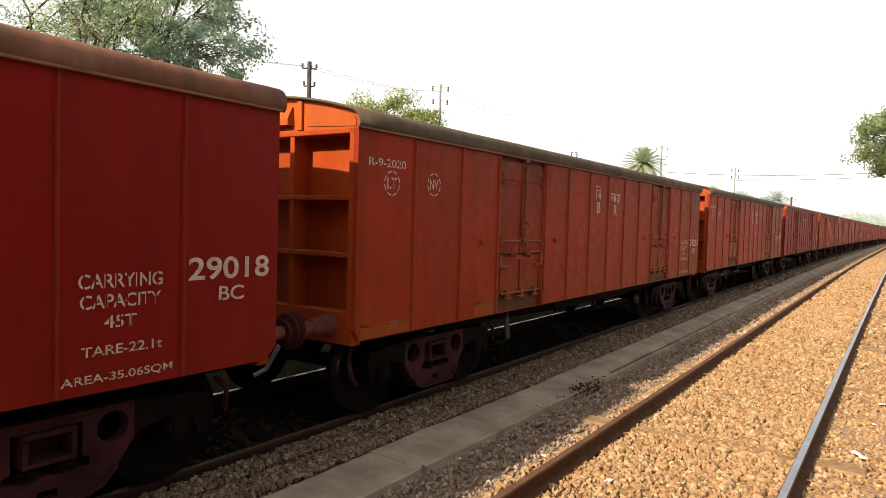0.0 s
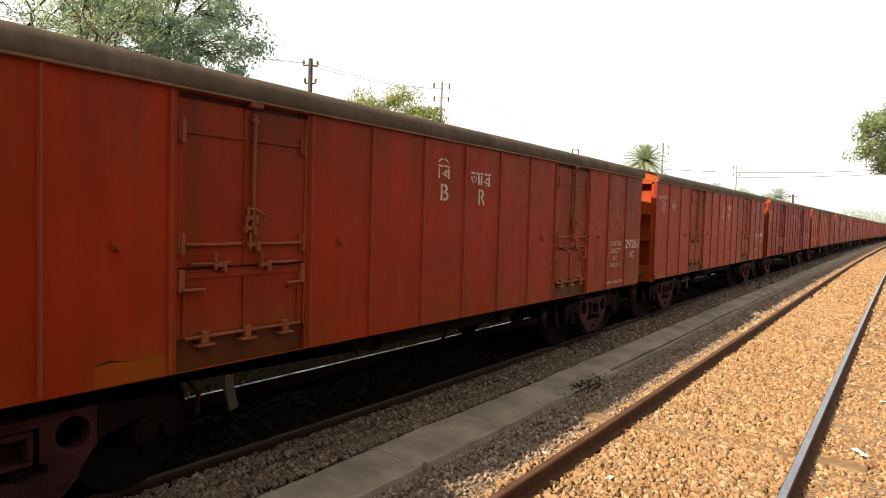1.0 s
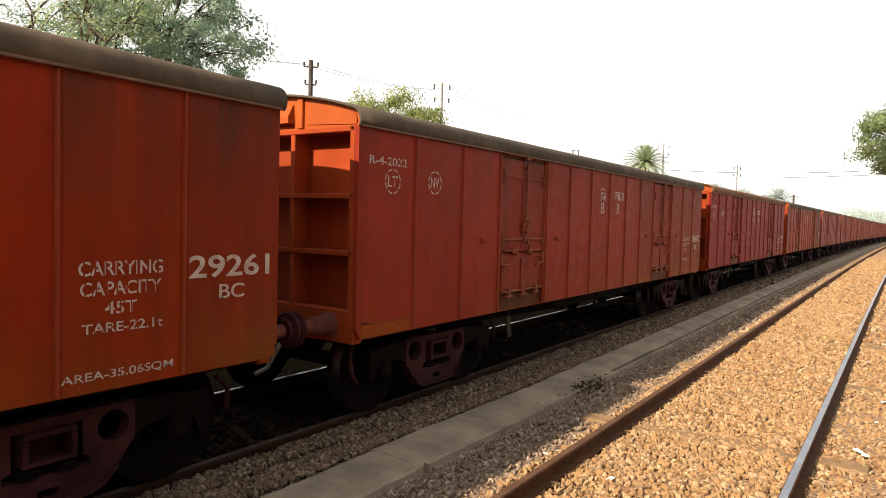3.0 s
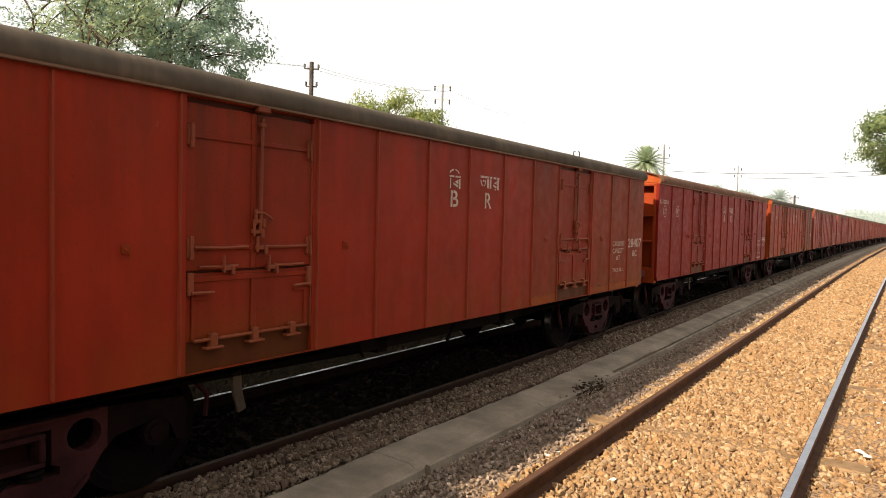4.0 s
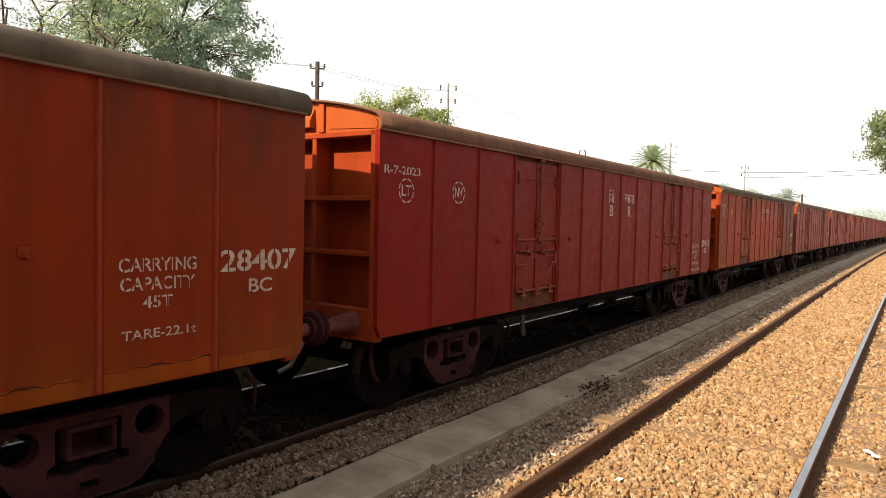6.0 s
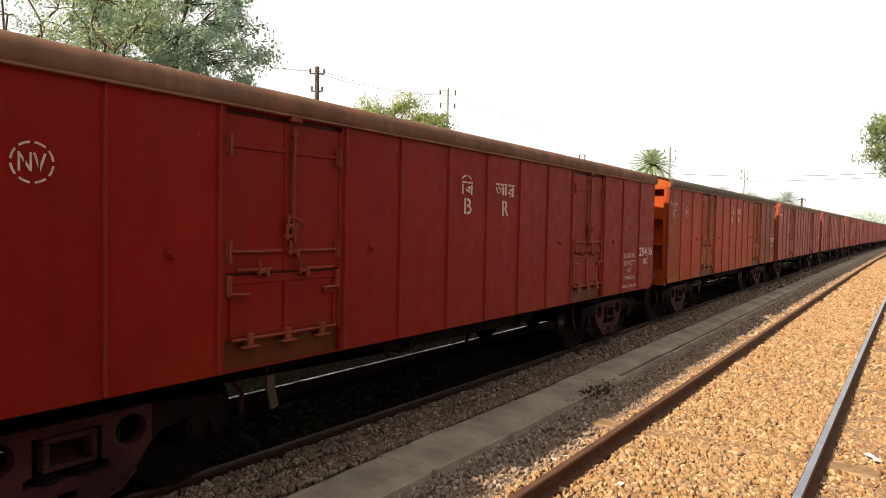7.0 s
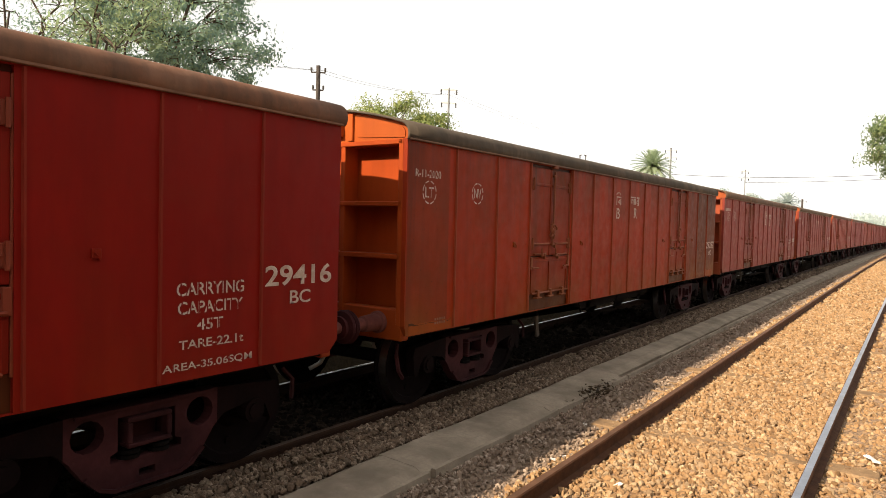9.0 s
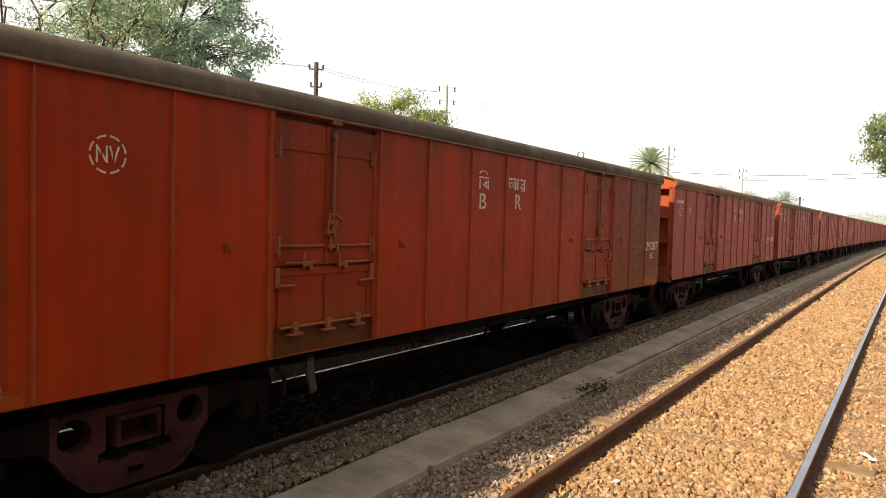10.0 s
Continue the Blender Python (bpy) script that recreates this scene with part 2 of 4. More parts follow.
    bm.to_mesh(me)
    bm.free()
    for mm in material if isinstance(material, (list, tuple)) else (material,):
        me.materials.append(mm)
    if smooth:
        for f in me.polygons:
            f.use_smooth = True
    ob = new(name, me)
    ob.parent = parent
    if label:
        tagged(ob, label)
    return ob


def box(bm, x0, x1, y0, y1, z0, z1, bevel=0.0, mi=0):
    vs = [bm.verts.new((x, y, z)) for x in (x0, x1) for y in (y0, y1) for z in (z0, z1)]
    fs = [bm.faces.new([vs[i] for i in q]) for q in ((0, 1, 3, 2), (4, 6, 7, 5), (0, 4, 5, 1), (2, 3, 7, 6), (0, 2, 6, 4), (1, 5, 7, 3))]
    for f in fs:
        f.material_index = mi
    if bevel:
        es = {e for f in fs for e in f.edges}
        bmesh.ops.bevel(bm, geom=list(es), offset=bevel, segments=1, affect="EDGES")
    return vs


def rod(bm, a, b, r, n=8, r2=None, mi=0):
    a, b = Vector(a), Vector(b)
    q = (b - a).to_track_quat("Z", "Y").to_matrix()
    r2 = r if r2 is None else r2
    rings = []
    for p, rr in ((a, r), (b, r2)):
        rings.append([bm.verts.new(p + q @ Vector((rr * math.cos(2 * math.pi * i / n), rr * math.sin(2 * math.pi * i / n), 0))) for i in range(n)])
    for i in range(n):
        bm.faces.new((rings[0][i], rings[0][(i + 1) % n], rings[1][(i + 1) % n], rings[1][i])).material_index = mi
    bm.faces.new(list(reversed(rings[0]))).material_index = mi
    bm.faces.new(rings[1]).material_index = mi


def tube(bm, pts, r, n=6):
    """One swept tube through the points."""
    pts = [Vector(p) for p in pts]
    rings = []
    for i, p in enumerate(pts):
        d = (pts[min(i + 1, len(pts) - 1)] - pts[max(i - 1, 0)]).normalized()
        side = d.cross(Vector((0, 0, 1)) if abs(d.z) < 0.9 else Vector((1, 0, 0))).normalized()
        up = side.cross(d)
        rings.append([bm.verts.new(p + (side * math.cos(2 * math.pi * k / n) + up * math.sin(2 * math.pi * k / n)) * r) for k in range(n)])
    for a, b in zip(rings, rings[1:]):
        for k in range(n):
            bm.faces.new((a[k], a[(k + 1) % n], b[(k + 1) % n], b[k]))
    bm.faces.new(list(reversed(rings[0])))
    bm.faces.new(rings[-1])


def prism(bm, outline, axis, lo, hi, mi=0):
    """A flat outline of (u, v) pushed along an axis; u, v are the other two axes in order."""
    def at(u, v, w):
        return {"x": (w, u, v), "y": (u, w, v), "z": (u, v, w)}[axis]
    A = [bm.verts.new(at(u, v, lo)) for u, v in outline]
    B = [bm.verts.new(at(u, v, hi)) for u, v in outline]
    n = len(outline)
    for i in range(n):
        bm.faces.new((A[i], A[(i + 1) % n], B[(i + 1) % n], B[i])).material_index = mi
    bm.faces.new(list(reversed(A))).material_index = mi
    bm.faces.new(B).material_index = mi


def lathe(bm, profile, n=28, axis="x", mi=0):
    """Spin (along, radius) about an axis through the origin."""
    rings = []
    for w, r in profile:
        ring = []
        for i in range(n):
            a = 2 * math.pi * i / n
            u, v = r * math.cos(a), r * math.sin(a)
            ring.append(bm.verts.new({"x": (w, u, v), "y": (u, w, v), "z": (u, v, w)}[axis]))
        rings.append(ring)
    for k in range(len(rings) - 1):
        for i in range(n):
            f = bm.faces.new((rings[k][i], rings[k][(i + 1) % n], rings[k + 1][(i + 1) % n], rings[k + 1][i]))
            f.material_index = mi
    bm.faces.new(rings[0])
    bm.faces.new(rings[-1])


def B():
    return bmesh.new()


def empty(name, m=None):
    ob = new(name)
    ob.empty_display_size = 0.3
    if m is not None:
        ob.matrix_world = m
    return ob


# ---------------------------------------------------------------- ground and tracks
NEAR_RAIL, GAUGE = -4.486, 1.676
TRAIN_X = NEAR_RAIL - GAUGE / 2
SIDE_RAIL = -2.316
BED = -0.19


def rise(y):
    """How far the ground has climbed at y: a gentle grade away from the camera."""
    return 0.40 * (1.0 - math.exp(-max(0.0, y - 8.0) / 70.0))


def lie(x, y, z):
    """A place along the line: the tracks bend slowly to the right and climb a little."""
    return Vector((x + 8.5e-5 * min(max(y, 0.0), 700.0) ** 2, y, z + rise(y)))


def laid(bm):
    """Bends a mesh that was drawn along a straight line onto the real line."""
    for v in bm.verts:
        v.co = lie(*v.co)


def build_ground():
    bm = B()
    xs = [-900, -300, -120, -60, -30, -16] + [-12 + 0.5 * i for i in range(32)] + [5, 8, 14, 30, 80, 300, 900]
    ys = [-400, -100, -40, -15, -6] + [0.5 * i for i in range(0, 81)] + [44, 48, 52, 56, 60, 67, 75, 83, 91, 100, 115, 130, 150, 175, 200, 230, 260, 300, 350, 400, 450, 500, 600, 700, 1200, 3000]
    grid = []
    for y in ys:
        row = []
        for x in xs:
            z = BED - 0.035 + 0.02 * noise.noise(Vector((x * 0.9, y * 0.9, 0)))
            if x > -2.4:
                z += 0.05
            if -3.3 < x < -2.4:
                z += 0.035
            if -7 < x < -3.9:
                z += 0.06
            row.append(bm.verts.new(lie(x, y, z)))
        grid.append(row)
    for r0, r1 in zip(grid, grid[1:]):
        for i in range(len(xs) - 1):
            bm.faces.new((r0[i], r0[i + 1], r1[i + 1], r1[i]))
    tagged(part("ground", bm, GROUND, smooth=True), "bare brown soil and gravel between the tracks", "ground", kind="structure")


build_ground()


def build_skylight_block():
    """Unseen plain dark wall added behind the camera, sunny side, to block skylight."""
    bm = B()
    box(bm, 6.0, 6.3, -60, 13, -0.3, 6.2, 0.02)
    box(bm, 5.92, 6.38, -60, 13, 6.202, 6.34, 0.02)
    tagged(part("wall_east", bm, BLOCKWALL), "unseen added wall that holds back skylight beside the empty track", "wall", kind="structure")


BLOCKWALL = mat_two("dark_blocker_plaster", (0.11, 0.095, 0.08), (0.07, 0.065, 0.055), 0.8, 0.95, 0, 0.4, 0.02, 9, True)
build_skylight_block()


def rail_profile():
    half = [(0.070, -0.156), (0.070, -0.145), (0.012, -0.128), (0.009, -0.050), (0.033, -0.038), (0.036, -0.010), (0.028, 0.0)]
    return half + [(-x, z) for x, z in reversed(half)]


def build_track(name, xa, xb, label, y0, y1, step, sleeper_top, seed):
    rnd = random.Random(seed)
    tr = tagged(empty(name, pose((xa + xb) / 2, 0, 0)), label, "railway track")
    for x in (xa, xb):
        bm = B()
        prof = rail_profile()
        marks = [y0, 0] + [6 * i for i in range(1, 26)] + [170, 200, 240, 290, 350, 420, 500, y1]
        loops = [[bm.verts.new(lie(u + x - (xa + xb) / 2, y, v)) for u, v in prof] for y in marks]
        for a, b in zip(loops, loops[1:]):
            for i in range(len(prof)):
                bm.faces.new((a[i], a[(i + 1) % len(prof)], b[(i + 1) % len(prof)], b[i])).material_index = 1 if i == 6 else 0
        bm.faces.new(list(reversed(loops[0])))
        bm.faces.new(loops[-1])
        head = RAILDULL if abs(x - NEAR_RAIL) < 0.01 else RAILBROWN if abs(x - SIDE_RAIL) < 0.01 else FARTOP if x < NEAR_RAIL - 1 else RAILTOP
        part("rail", bm, [RAILDARK if xb == NEAR_RAIL else RAILSIDE, head], tr, "rusty rail with a worn head")
    bm = B()
    box(bm, -1.32, 1.32, -0.125, 0.125, -0.14, 0.0, 0.012)
    bmesh.ops.subdivide_edges(bm, edges=[e for e in bm.edges if abs(e.verts[0].co.x - e.verts[1].co.x) > 1], cuts=6)
    for v in bm.verts:
        v.co += Vector((0, 0.008 * noise.noise(v.co * 3), 0.008 * noise.noise(v.co * 5 + Vector((7, 0, 0)))))
    first = part("sleeper", bm, SLEEPER, tr)
    n = int((110 - y0) / step)
    for i in range(n):
        ob = first if i == 0 else new("sleeper", first.data)
        ob.parent = tr
        at = lie(rnd.uniform(-0.05, 0.05), y0 + 0.3 + i * step + rnd.uniform(-0.05, 0.05), sleeper_top + (0.052 if i % 5 == 1 and seed == 3 else rnd.uniform(-0.02, 0.0)))
        ob.matrix_basis = pose(*at, 0, 0, rnd.uniform(-1.5, 1.5))
    return tr


build_track("railway_track", SIDE_RAIL, SIDE_RAIL + GAUGE, "empty sunlit broad-gauge track in brown ballast", -12, 600, 0.72, -0.195, 3)
build_track("railway_track", NEAR_RAIL - GAUGE, NEAR_RAIL, "shaded track on which the goods train rolls", -30, 600, 0.72, -0.185, 4)


TURNS = [np.array(Euler([random.uniform(0, 6.28) for _ in range(3)]).to_matrix()) for _ in range(200)]


def stones(name, material, label, areas, seed):
    """One sheet of loose stones. areas: x0, x1, y0, y1, count, size, bed height."""
    rs = np.random.RandomState(seed)
    bm = B()
    bmesh.ops.create_icosphere(bm, subdivisions=1, radius=1.0)
    base = np.array([v.co[:] for v in bm.verts])
    tris = np.array([[v.index for v in f.verts] for f in bm.faces])
    bm.free()
    V, F, off = [], [], 0
    for x0, x1, y0, y1, count, size, bed in areas:
        px, py = rs.uniform(x0, x1, count), rs.uniform(y0, y1, count)
        for i in range(count):
            s = size * rs.uniform(0.55, 1.45) * np.array([rs.uniform(0.7, 1.4), rs.uniform(0.7, 1.3), rs.uniform(0.45, 0.85)])
            q = TURNS[rs.randint(len(TURNS))]
            jit = base * (1 + rs.uniform(-0.28, 0.28, (len(base), 1)))
            p = (jit * s) @ q.T * 1.0
            p += lie(px[i], py[i], bed + rs.uniform(-0.3, 0.55) * size)[:]
            V.append(p)
            F.append(tris + off)
            off += len(base)
    me = bpy.data.meshes.new(name)
    me.from_pydata(np.concatenate(V).tolist(), [], np.concatenate(F).tolist())
    me.materials.append(material)
    return tagged(new(name, me), label, "ballast", kind="stuff")


XL, XR = SIDE_RAIL, SIDE_RAIL + GAUGE
stones("ballast", STONE_WARM, "loose brown ballast stones in and beside the sunny track",
       [(XL + 0.06, XR - 0.06, 2.5, 10, 10500, 0.026, -0.165), (XL + 0.06, XR - 0.06, 10, 22, 9000, 0.031, -0.165),
        (XL + 0.06, XR - 0.06, 22, 60, 6000, 0.045, -0.165), (XR + 0.06, 1.0, 3, 14, 6500, 0.026, -0.175), (XR + 0.06, 2.0, 14, 45, 5000, 0.042, -0.175),
        (XL - 0.30, XL - 0.05, 2.5, 14, 2600, 0.022, -0.175), (XL - 0.12, XL - 0.05, 2.5, 14, 900, 0.022, -0.14), (XL - 0.30, XL - 0.05, 14, 45, 1500, 0.04, -0.18),
        (XL + 0.06, XR - 0.06, -12, 2.5, 9000, 0.036, -0.165), (XR + 0.06, 1.0, -12, 3, 6000, 0.036, -0.175), (XL - 0.30, XL - 0.05, -12, 2.5, 1500, 0.034, -0.175), (1.0, 2.2, -12, 14, 5000, 0.036, -0.19)], 1)
stones("ballast", STONE_GREY, "dusty grey ballast stones under and beside the train",
       [(-4.42, -3.9, 1.5, 10, 9000, 0.022, -0.125), (-4.45, -4.2, 1.5, 10, 3500, 0.022, -0.085), (-4.42, -3.9, 10, 24, 5500, 0.030, -0.125), (-4.45, -4.2, 10, 24, 2200, 0.030, -0.085), (-4.42, -3.9, 24, 60, 2000, 0.05, -0.13),
        (-4.42, -3.9, -12, 1.5, 3000, 0.035, -0.125), (-3.98, -3.86, 2.5, 20, 700, 0.016, -0.145)], 2)
stones("gravel", STONE_SOIL, "dusty brown gravel trodden into the soil between the tracks",
       [(-3.12, -2.55, -12, 2.5, 1800, 0.032, -0.182), (-3.12, -2.55, 2.5, 12, 2600, 0.020, -0.182), (-3.12, -2.55, 12, 40, 2200, 0.032, -0.182), (-3.22, -3.10, 2.5, 20, 500, 0.018, -0.172), (-3.225, -3.10, 2.0, 14, 1700, 0.016, -0.165), (-3.22, -3.10, 14, 30, 700, 0.025, -0.172)], 6)


stones("ballast", STONE_UNDER, "ballast stones between the rails, blackened for shade under the train",
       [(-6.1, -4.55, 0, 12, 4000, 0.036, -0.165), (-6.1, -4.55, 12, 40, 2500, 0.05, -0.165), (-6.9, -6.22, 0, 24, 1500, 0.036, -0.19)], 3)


def build_edging():
    rnd = random.Random(8)
    kerb = tagged(empty("concrete_edging", pose(-3.62, 0, 0)), "worn grey concrete strip with a thin raised lip", "kerb")
    y = -6.0
    while y < 120:
        ln = rnd.uniform(1.6, 2.6) if y < 40 else 8.0
        bm = B()
        w0, w1, h = -0.29 + rnd.uniform(-0.015, 0.015), (0.27 if y < 7.6 else 0.17) + rnd.uniform(-0.02, 0.02), -0.125 + rnd.uniform(-0.004, 0.004)
        prism(bm, [(w0, -0.26), (w0 + 0.03, h - 0.01), (w0 + 0.08, h), (w1 - 0.12, h - 0.01), (w1, h - 0.06), (w1, -0.26)], "y", y, y + ln - 0.001)
        bmesh.ops.subdivide_edges(bm, edges=[e for e in bm.edges if abs(e.verts[0].co.y - e.verts[1].co.y) > 1], cuts=18)
        for v in bm.verts:
            v.co += 0.015 * noise.noise_vector(Vector((v.co.x * 3, v.co.y * 1.3, v.co.z * 3))) + 0.010 * noise.noise_vector(v.co * 11)
        laid(bm)
        part("slab", bm, CONCRETE, kerb)
        if rnd.random() < 0.95:
            bm = B()
            prism(bm, [(0.292, -0.26), (0.298, -0.142), (0.312, -0.130), (0.350, -0.133), (0.372, -0.26)], "y", y + rnd.uniform(0, 0.05), y + ln - rnd.uniform(0.0, 0.05))
            bmesh.ops.subdivide_edges(bm, edges=[e for e in bm.edges if abs(e.verts[0].co.y - e.verts[1].co.y) > 1], cuts=8)
            for v in bm.verts:
                v.co += 0.012 * noise.noise_vector(Vector((v.co.x * 4, v.co.y * 4, v.co.z * 4)))
            laid(bm)
            part("lip", bm, CONCRETE, kerb)
        y += ln


build_edging()

# ---------------------------------------------------------------- the goods train
HALF, BODY, PITCH, FRONT = 1.318, 12.18, 13.11, 4.564
FLOOR_Z, EAVE = 0.861, 2.781
AXLE_Y, WHEEL_R = (0.70, 2.50, 9.68, 11.48), 0.46
DOORS = ((2.58, 3.76), (8.53, 9.65))
RIBS = (0.85, 1.71, 2.53, 3.81, 4.57, 5.37, 6.14, 6.92, 7.70, 8.48, 9.70, 10.52, 11.35)


def on_side(y, z, lift=0.006):
    """The pose of something flat on the near side: its x runs along the wagon, its y up."""
    return Matrix(((0, 0, 1, HALF + lift), (1, 0, 0, y), (0, 1, 0, z), (0, 0, 0, 1)))


def side_wall(w):
    bm = B()
    c = 0.10
    loops = [[(0, FLOOR_Z + c), (c * 0.6, FLOOR_Z), (BODY - c, FLOOR_Z), (BODY, FLOOR_Z + c), (BODY, EAVE), (0, EAVE)]]
    loops += [[(a, FLOOR_Z + 0.006), (b, FLOOR_Z + 0.006), (b, EAVE - 0.02), (a, EAVE - 0.02)] for a, b in DOORS]
    edges = []
    for loop in loops:
        vs = [bm.verts.new((HALF - 0.05, u, v)) for u, v in loop]
        edges += [bm.edges.new((vs[i], vs[(i + 1) % len(vs)])) for i in range(len(vs))]
    bmesh.ops.triangle_fill(bm, edges=edges, use_beauty=True)
    ext = bmesh.ops.extrude_face_region(bm, geom=bm.faces[:])
    for v in [g for g in ext["geom"] if isinstance(g, bmesh.types.BMVert)]:
        v.co.x = HALF
    near = part("side_wall", bm, PAINT, w)
    return [near]


def ribs(w):
    bm = B()
    prism(bm, [(HALF, -0.014), (HALF + 0.019, -0.008), (HALF + 0.019, 0.006), (HALF, 0.014)], "z", FLOOR_Z + 0.015, EAVE - 0.02)
    made = []
    for y in RIBS:
        ob = part("rib", bm, PAINT, w) if not made else new("rib", made[0].data)
        ob.parent = w
        ob.location = (0, y, 0)
        made.append(ob)
    return made


def door(w, y0, y1):
    """A pair of upper leaves over a drop flap, with hinges, rods and latches, in a recess of the side."""
    x, ym = HALF - 0.040, (y0 + y1) / 2
    zt, zm, zb = EAVE - 0.06, 1.545, 1.085
    bm = B()
    box(bm, x - 0.03, x + 0.006, y0 - 0.02, y1 + 0.02, FLOOR_Z + 0.003, EAVE - 0.005)
    d = part("door", bm, PAINT, w, "closed double door with rods, hinges and a drop flap")
    for a, b in ((y0 + 0.010, ym - 0.015), (ym + 0.015, y1 - 0.010)):
        bm = B()
        box(bm, x + 0.006, x + 0.022, a, b, zm + 0.03, zt, 0.004)
        lf = part("leaf", bm, PAINT, d)
        for z0, z1 in ((zt - 0.235, zt - 0.20), (zm + 0.17, zm + 0.21)):
            bm = B()
            box(bm, x + 0.022, x + 0.034, a, b, z0, z1, 0.004)
            part("strap", bm, PAINT, lf)
    bm = B()
    box(bm, x + 0.006, x + 0.020, y0 + 0.012, y1 - 0.012, zb, zm + 0.012, 0.004)
    flap = part("flap", bm, PAINT, d)
    for q in ((y0 + 0.04, y1 - 0.04, zm - 0.05, zm - 0.01), (ym - 0.03, ym + 0.02, zb, zm - 0.05)):
        bm = B()
        box(bm, x + 0.020, x + 0.032, *q, 0.004)
        part("stiffener", bm, PAINT, flap)
    for a, c in ((y0 + 0.05, y0 + 0.05), (y1 - 0.19, y1 - 0.08)):
        bm = B()
        prism(bm, [(a, zm - 0.17), (a, zm - 0.14), (a + 0.14, zm - 0.14), (a + 0.14, zm - 0.17)], "x", x + 0.020, x + 0.033)
        part("stiffener", bm, PAINT, flap)
        bm = B()
        box(bm, x + 0.020, x + 0.031, c, c + 0.03, zb, zm - 0.17, 0.004)
        part("stiffener", bm, PAINT, flap)
    bm = B()
    box(bm, x + 0.022, x + 0.030, ym - 0.035, ym + 0.012, zm + 0.03, zt, 0.003)
    part("cover_strip", bm, PAINT, d)
    bm = B()
    tube(bm, [(x + 0.05, ym + 0.05, zt - 0.03), (x + 0.05, ym + 0.04, zm + 0.42), (x + 0.05, ym + 0.035, zm + 0.30)], 0.014)
    tube(bm, [(x + 0.05, ym - 0.02, zm + 0.445), (x + 0.06, ym + 0.06, zm + 0.44), (x + 0.055, ym + 0.14, zm + 0.40), (x + 0.05, ym + 0.14, zm + 0.37)], 0.011)
    part("locking_rod", bm, PAINT, d)
    bm = B()
    box(bm, x + 0.022, x + 0.075, ym - 0.01, ym + 0.11, zt + 0.01, zt + 0.055, 0.008)
    part("rod_bracket", bm, PAINT, d)
    bm = B()
    box(bm, x + 0.022, x + 0.065, ym + 0.02, ym + 0.08, zt - 0.10, zt - 0.07, 0.006)
    part("rod_bracket", bm, PAINT, d)
    for yy, zz in ((ym + 0.03, zm + 0.38), (ym + 0.015, zm + 0.30), (ym + 0.05, zm + 0.18), (ym - 0.25, zm + 0.04), (ym + 0.16, zm + 0.03)):
        bm = B()
        box(bm, x + 0.022, x + 0.060, yy - 0.05, yy + 0.05, zz - 0.016, zz + 0.016, 0.005)
        rod(bm, (x + 0.055, yy - 0.04, zz - 0.03), (x + 0.055, yy - 0.04, zz + 0.09), 0.011, 6)
        box(bm, x + 0.03, x + 0.07, yy + 0.02, yy + 0.05, zz - 0.05, zz + 0.02, 0.006)
        part("latch", bm, PAINT, d)
    for yy in (y0 + 0.035, y1 - 0.035):
        for zz in (zt - 0.22, zm + 0.19):
            bm = B()
            box(bm, x + 0.01, x + 0.045, yy - 0.03, yy + 0.03, zz - 0.07, zz + 0.07, 0.006)
            rod(bm, (x + 0.05, yy, zz - 0.08), (x + 0.05, yy, zz + 0.08), 0.014, 6)
            part("hinge", bm, PAINT, d)
        bm = B()
        s = 1 if yy < ym else -1
        box(bm, x + 0.01, x + 0.05, yy - 0.025, yy + 0.025, zm - 0.14, zm + 0.02, 0.006)
        tube(bm, [(x + 0.05, yy, zm - 0.12), (x + 0.055, yy + s * 0.18, zm - 0.125)], 0.012)
        part("side_catch", bm, PAINT, d)
    bm = B()
    tube(bm, [(x + 0.045, y0 + 0.06, zb + 0.005), (x + 0.045, y1 - 0.06, zb + 0.005)], 0.013)
    part("hinge_rod", bm, PAINT, d)
    for yy in (y0 + 0.22, ym, y1 - 0.22):
        bm = B()
        box(bm, x + 0.01, x + 0.065, yy - 0.03, yy + 0.03, zb - 0.05, zb + 0.045, 0.008)
        box(bm, x + 0.01, x + 0.075, yy - 0.075, yy + 0.075, zb - 0.065, zb - 0.045, 0.006)
        part("flap_hinge", bm, PAINT, d)
    bm = B()
    tube(bm, [(x + 0.03, y0 - 0.05, zt + 0.055), (x + 0.03, y1 + 0.05, zt + 0.055)], 0.010)
    part("rain_strip", bm, PAINT, d)
    for a, b, z in ((y0 + 0.06, ym - 0.07, zm + 0.19), (ym + 0.06, y1 - 0.06, zm + 0.19), (y0 + 0.10, ym - 0.16, zm + 0.055), (ym + 0.18, y1 - 0.10, zm + 0.045)):
        bm = B()
        tube(bm, [(x + 0.040, a, z), (x + 0.042, (a + b) / 2, z - 0.004), (x + 0.040, b, z)], 0.012)
        part("door_bar", bm, PAINT, d)
    bm = B()
    box(bm, x + 0.008, x + 0.034, y1 - 0.012, y1 + 0.012, zb - 0.02, zt, 0.004)
    part("edge_strip", bm, PAINT, d)
    return d


def arc_points(n=18, inset=0.0):
    """The roof's outline from eave to eave: rounded shoulders and a flat arch."""
    pts = []
    W, R = HALF + 0.048 - inset, 0.118
    for i in range(7):
        a = radians(-25 + i * 98 / 6)
        pts.append((W - R + R * math.cos(a), EAVE + 0.058 + (R - inset * 0.3) * math.sin(a)))
    xs0, z0 = pts[-1]
    for i in range(1, n):
        x = xs0 * (1 - 2 * i / n)
        pts.append((x, z0 + (0.185 - inset * 0.2) * (1 - (x / xs0) ** 2)))
    pts += [(-x, z) for x, z in reversed(pts[:7])]
    return pts


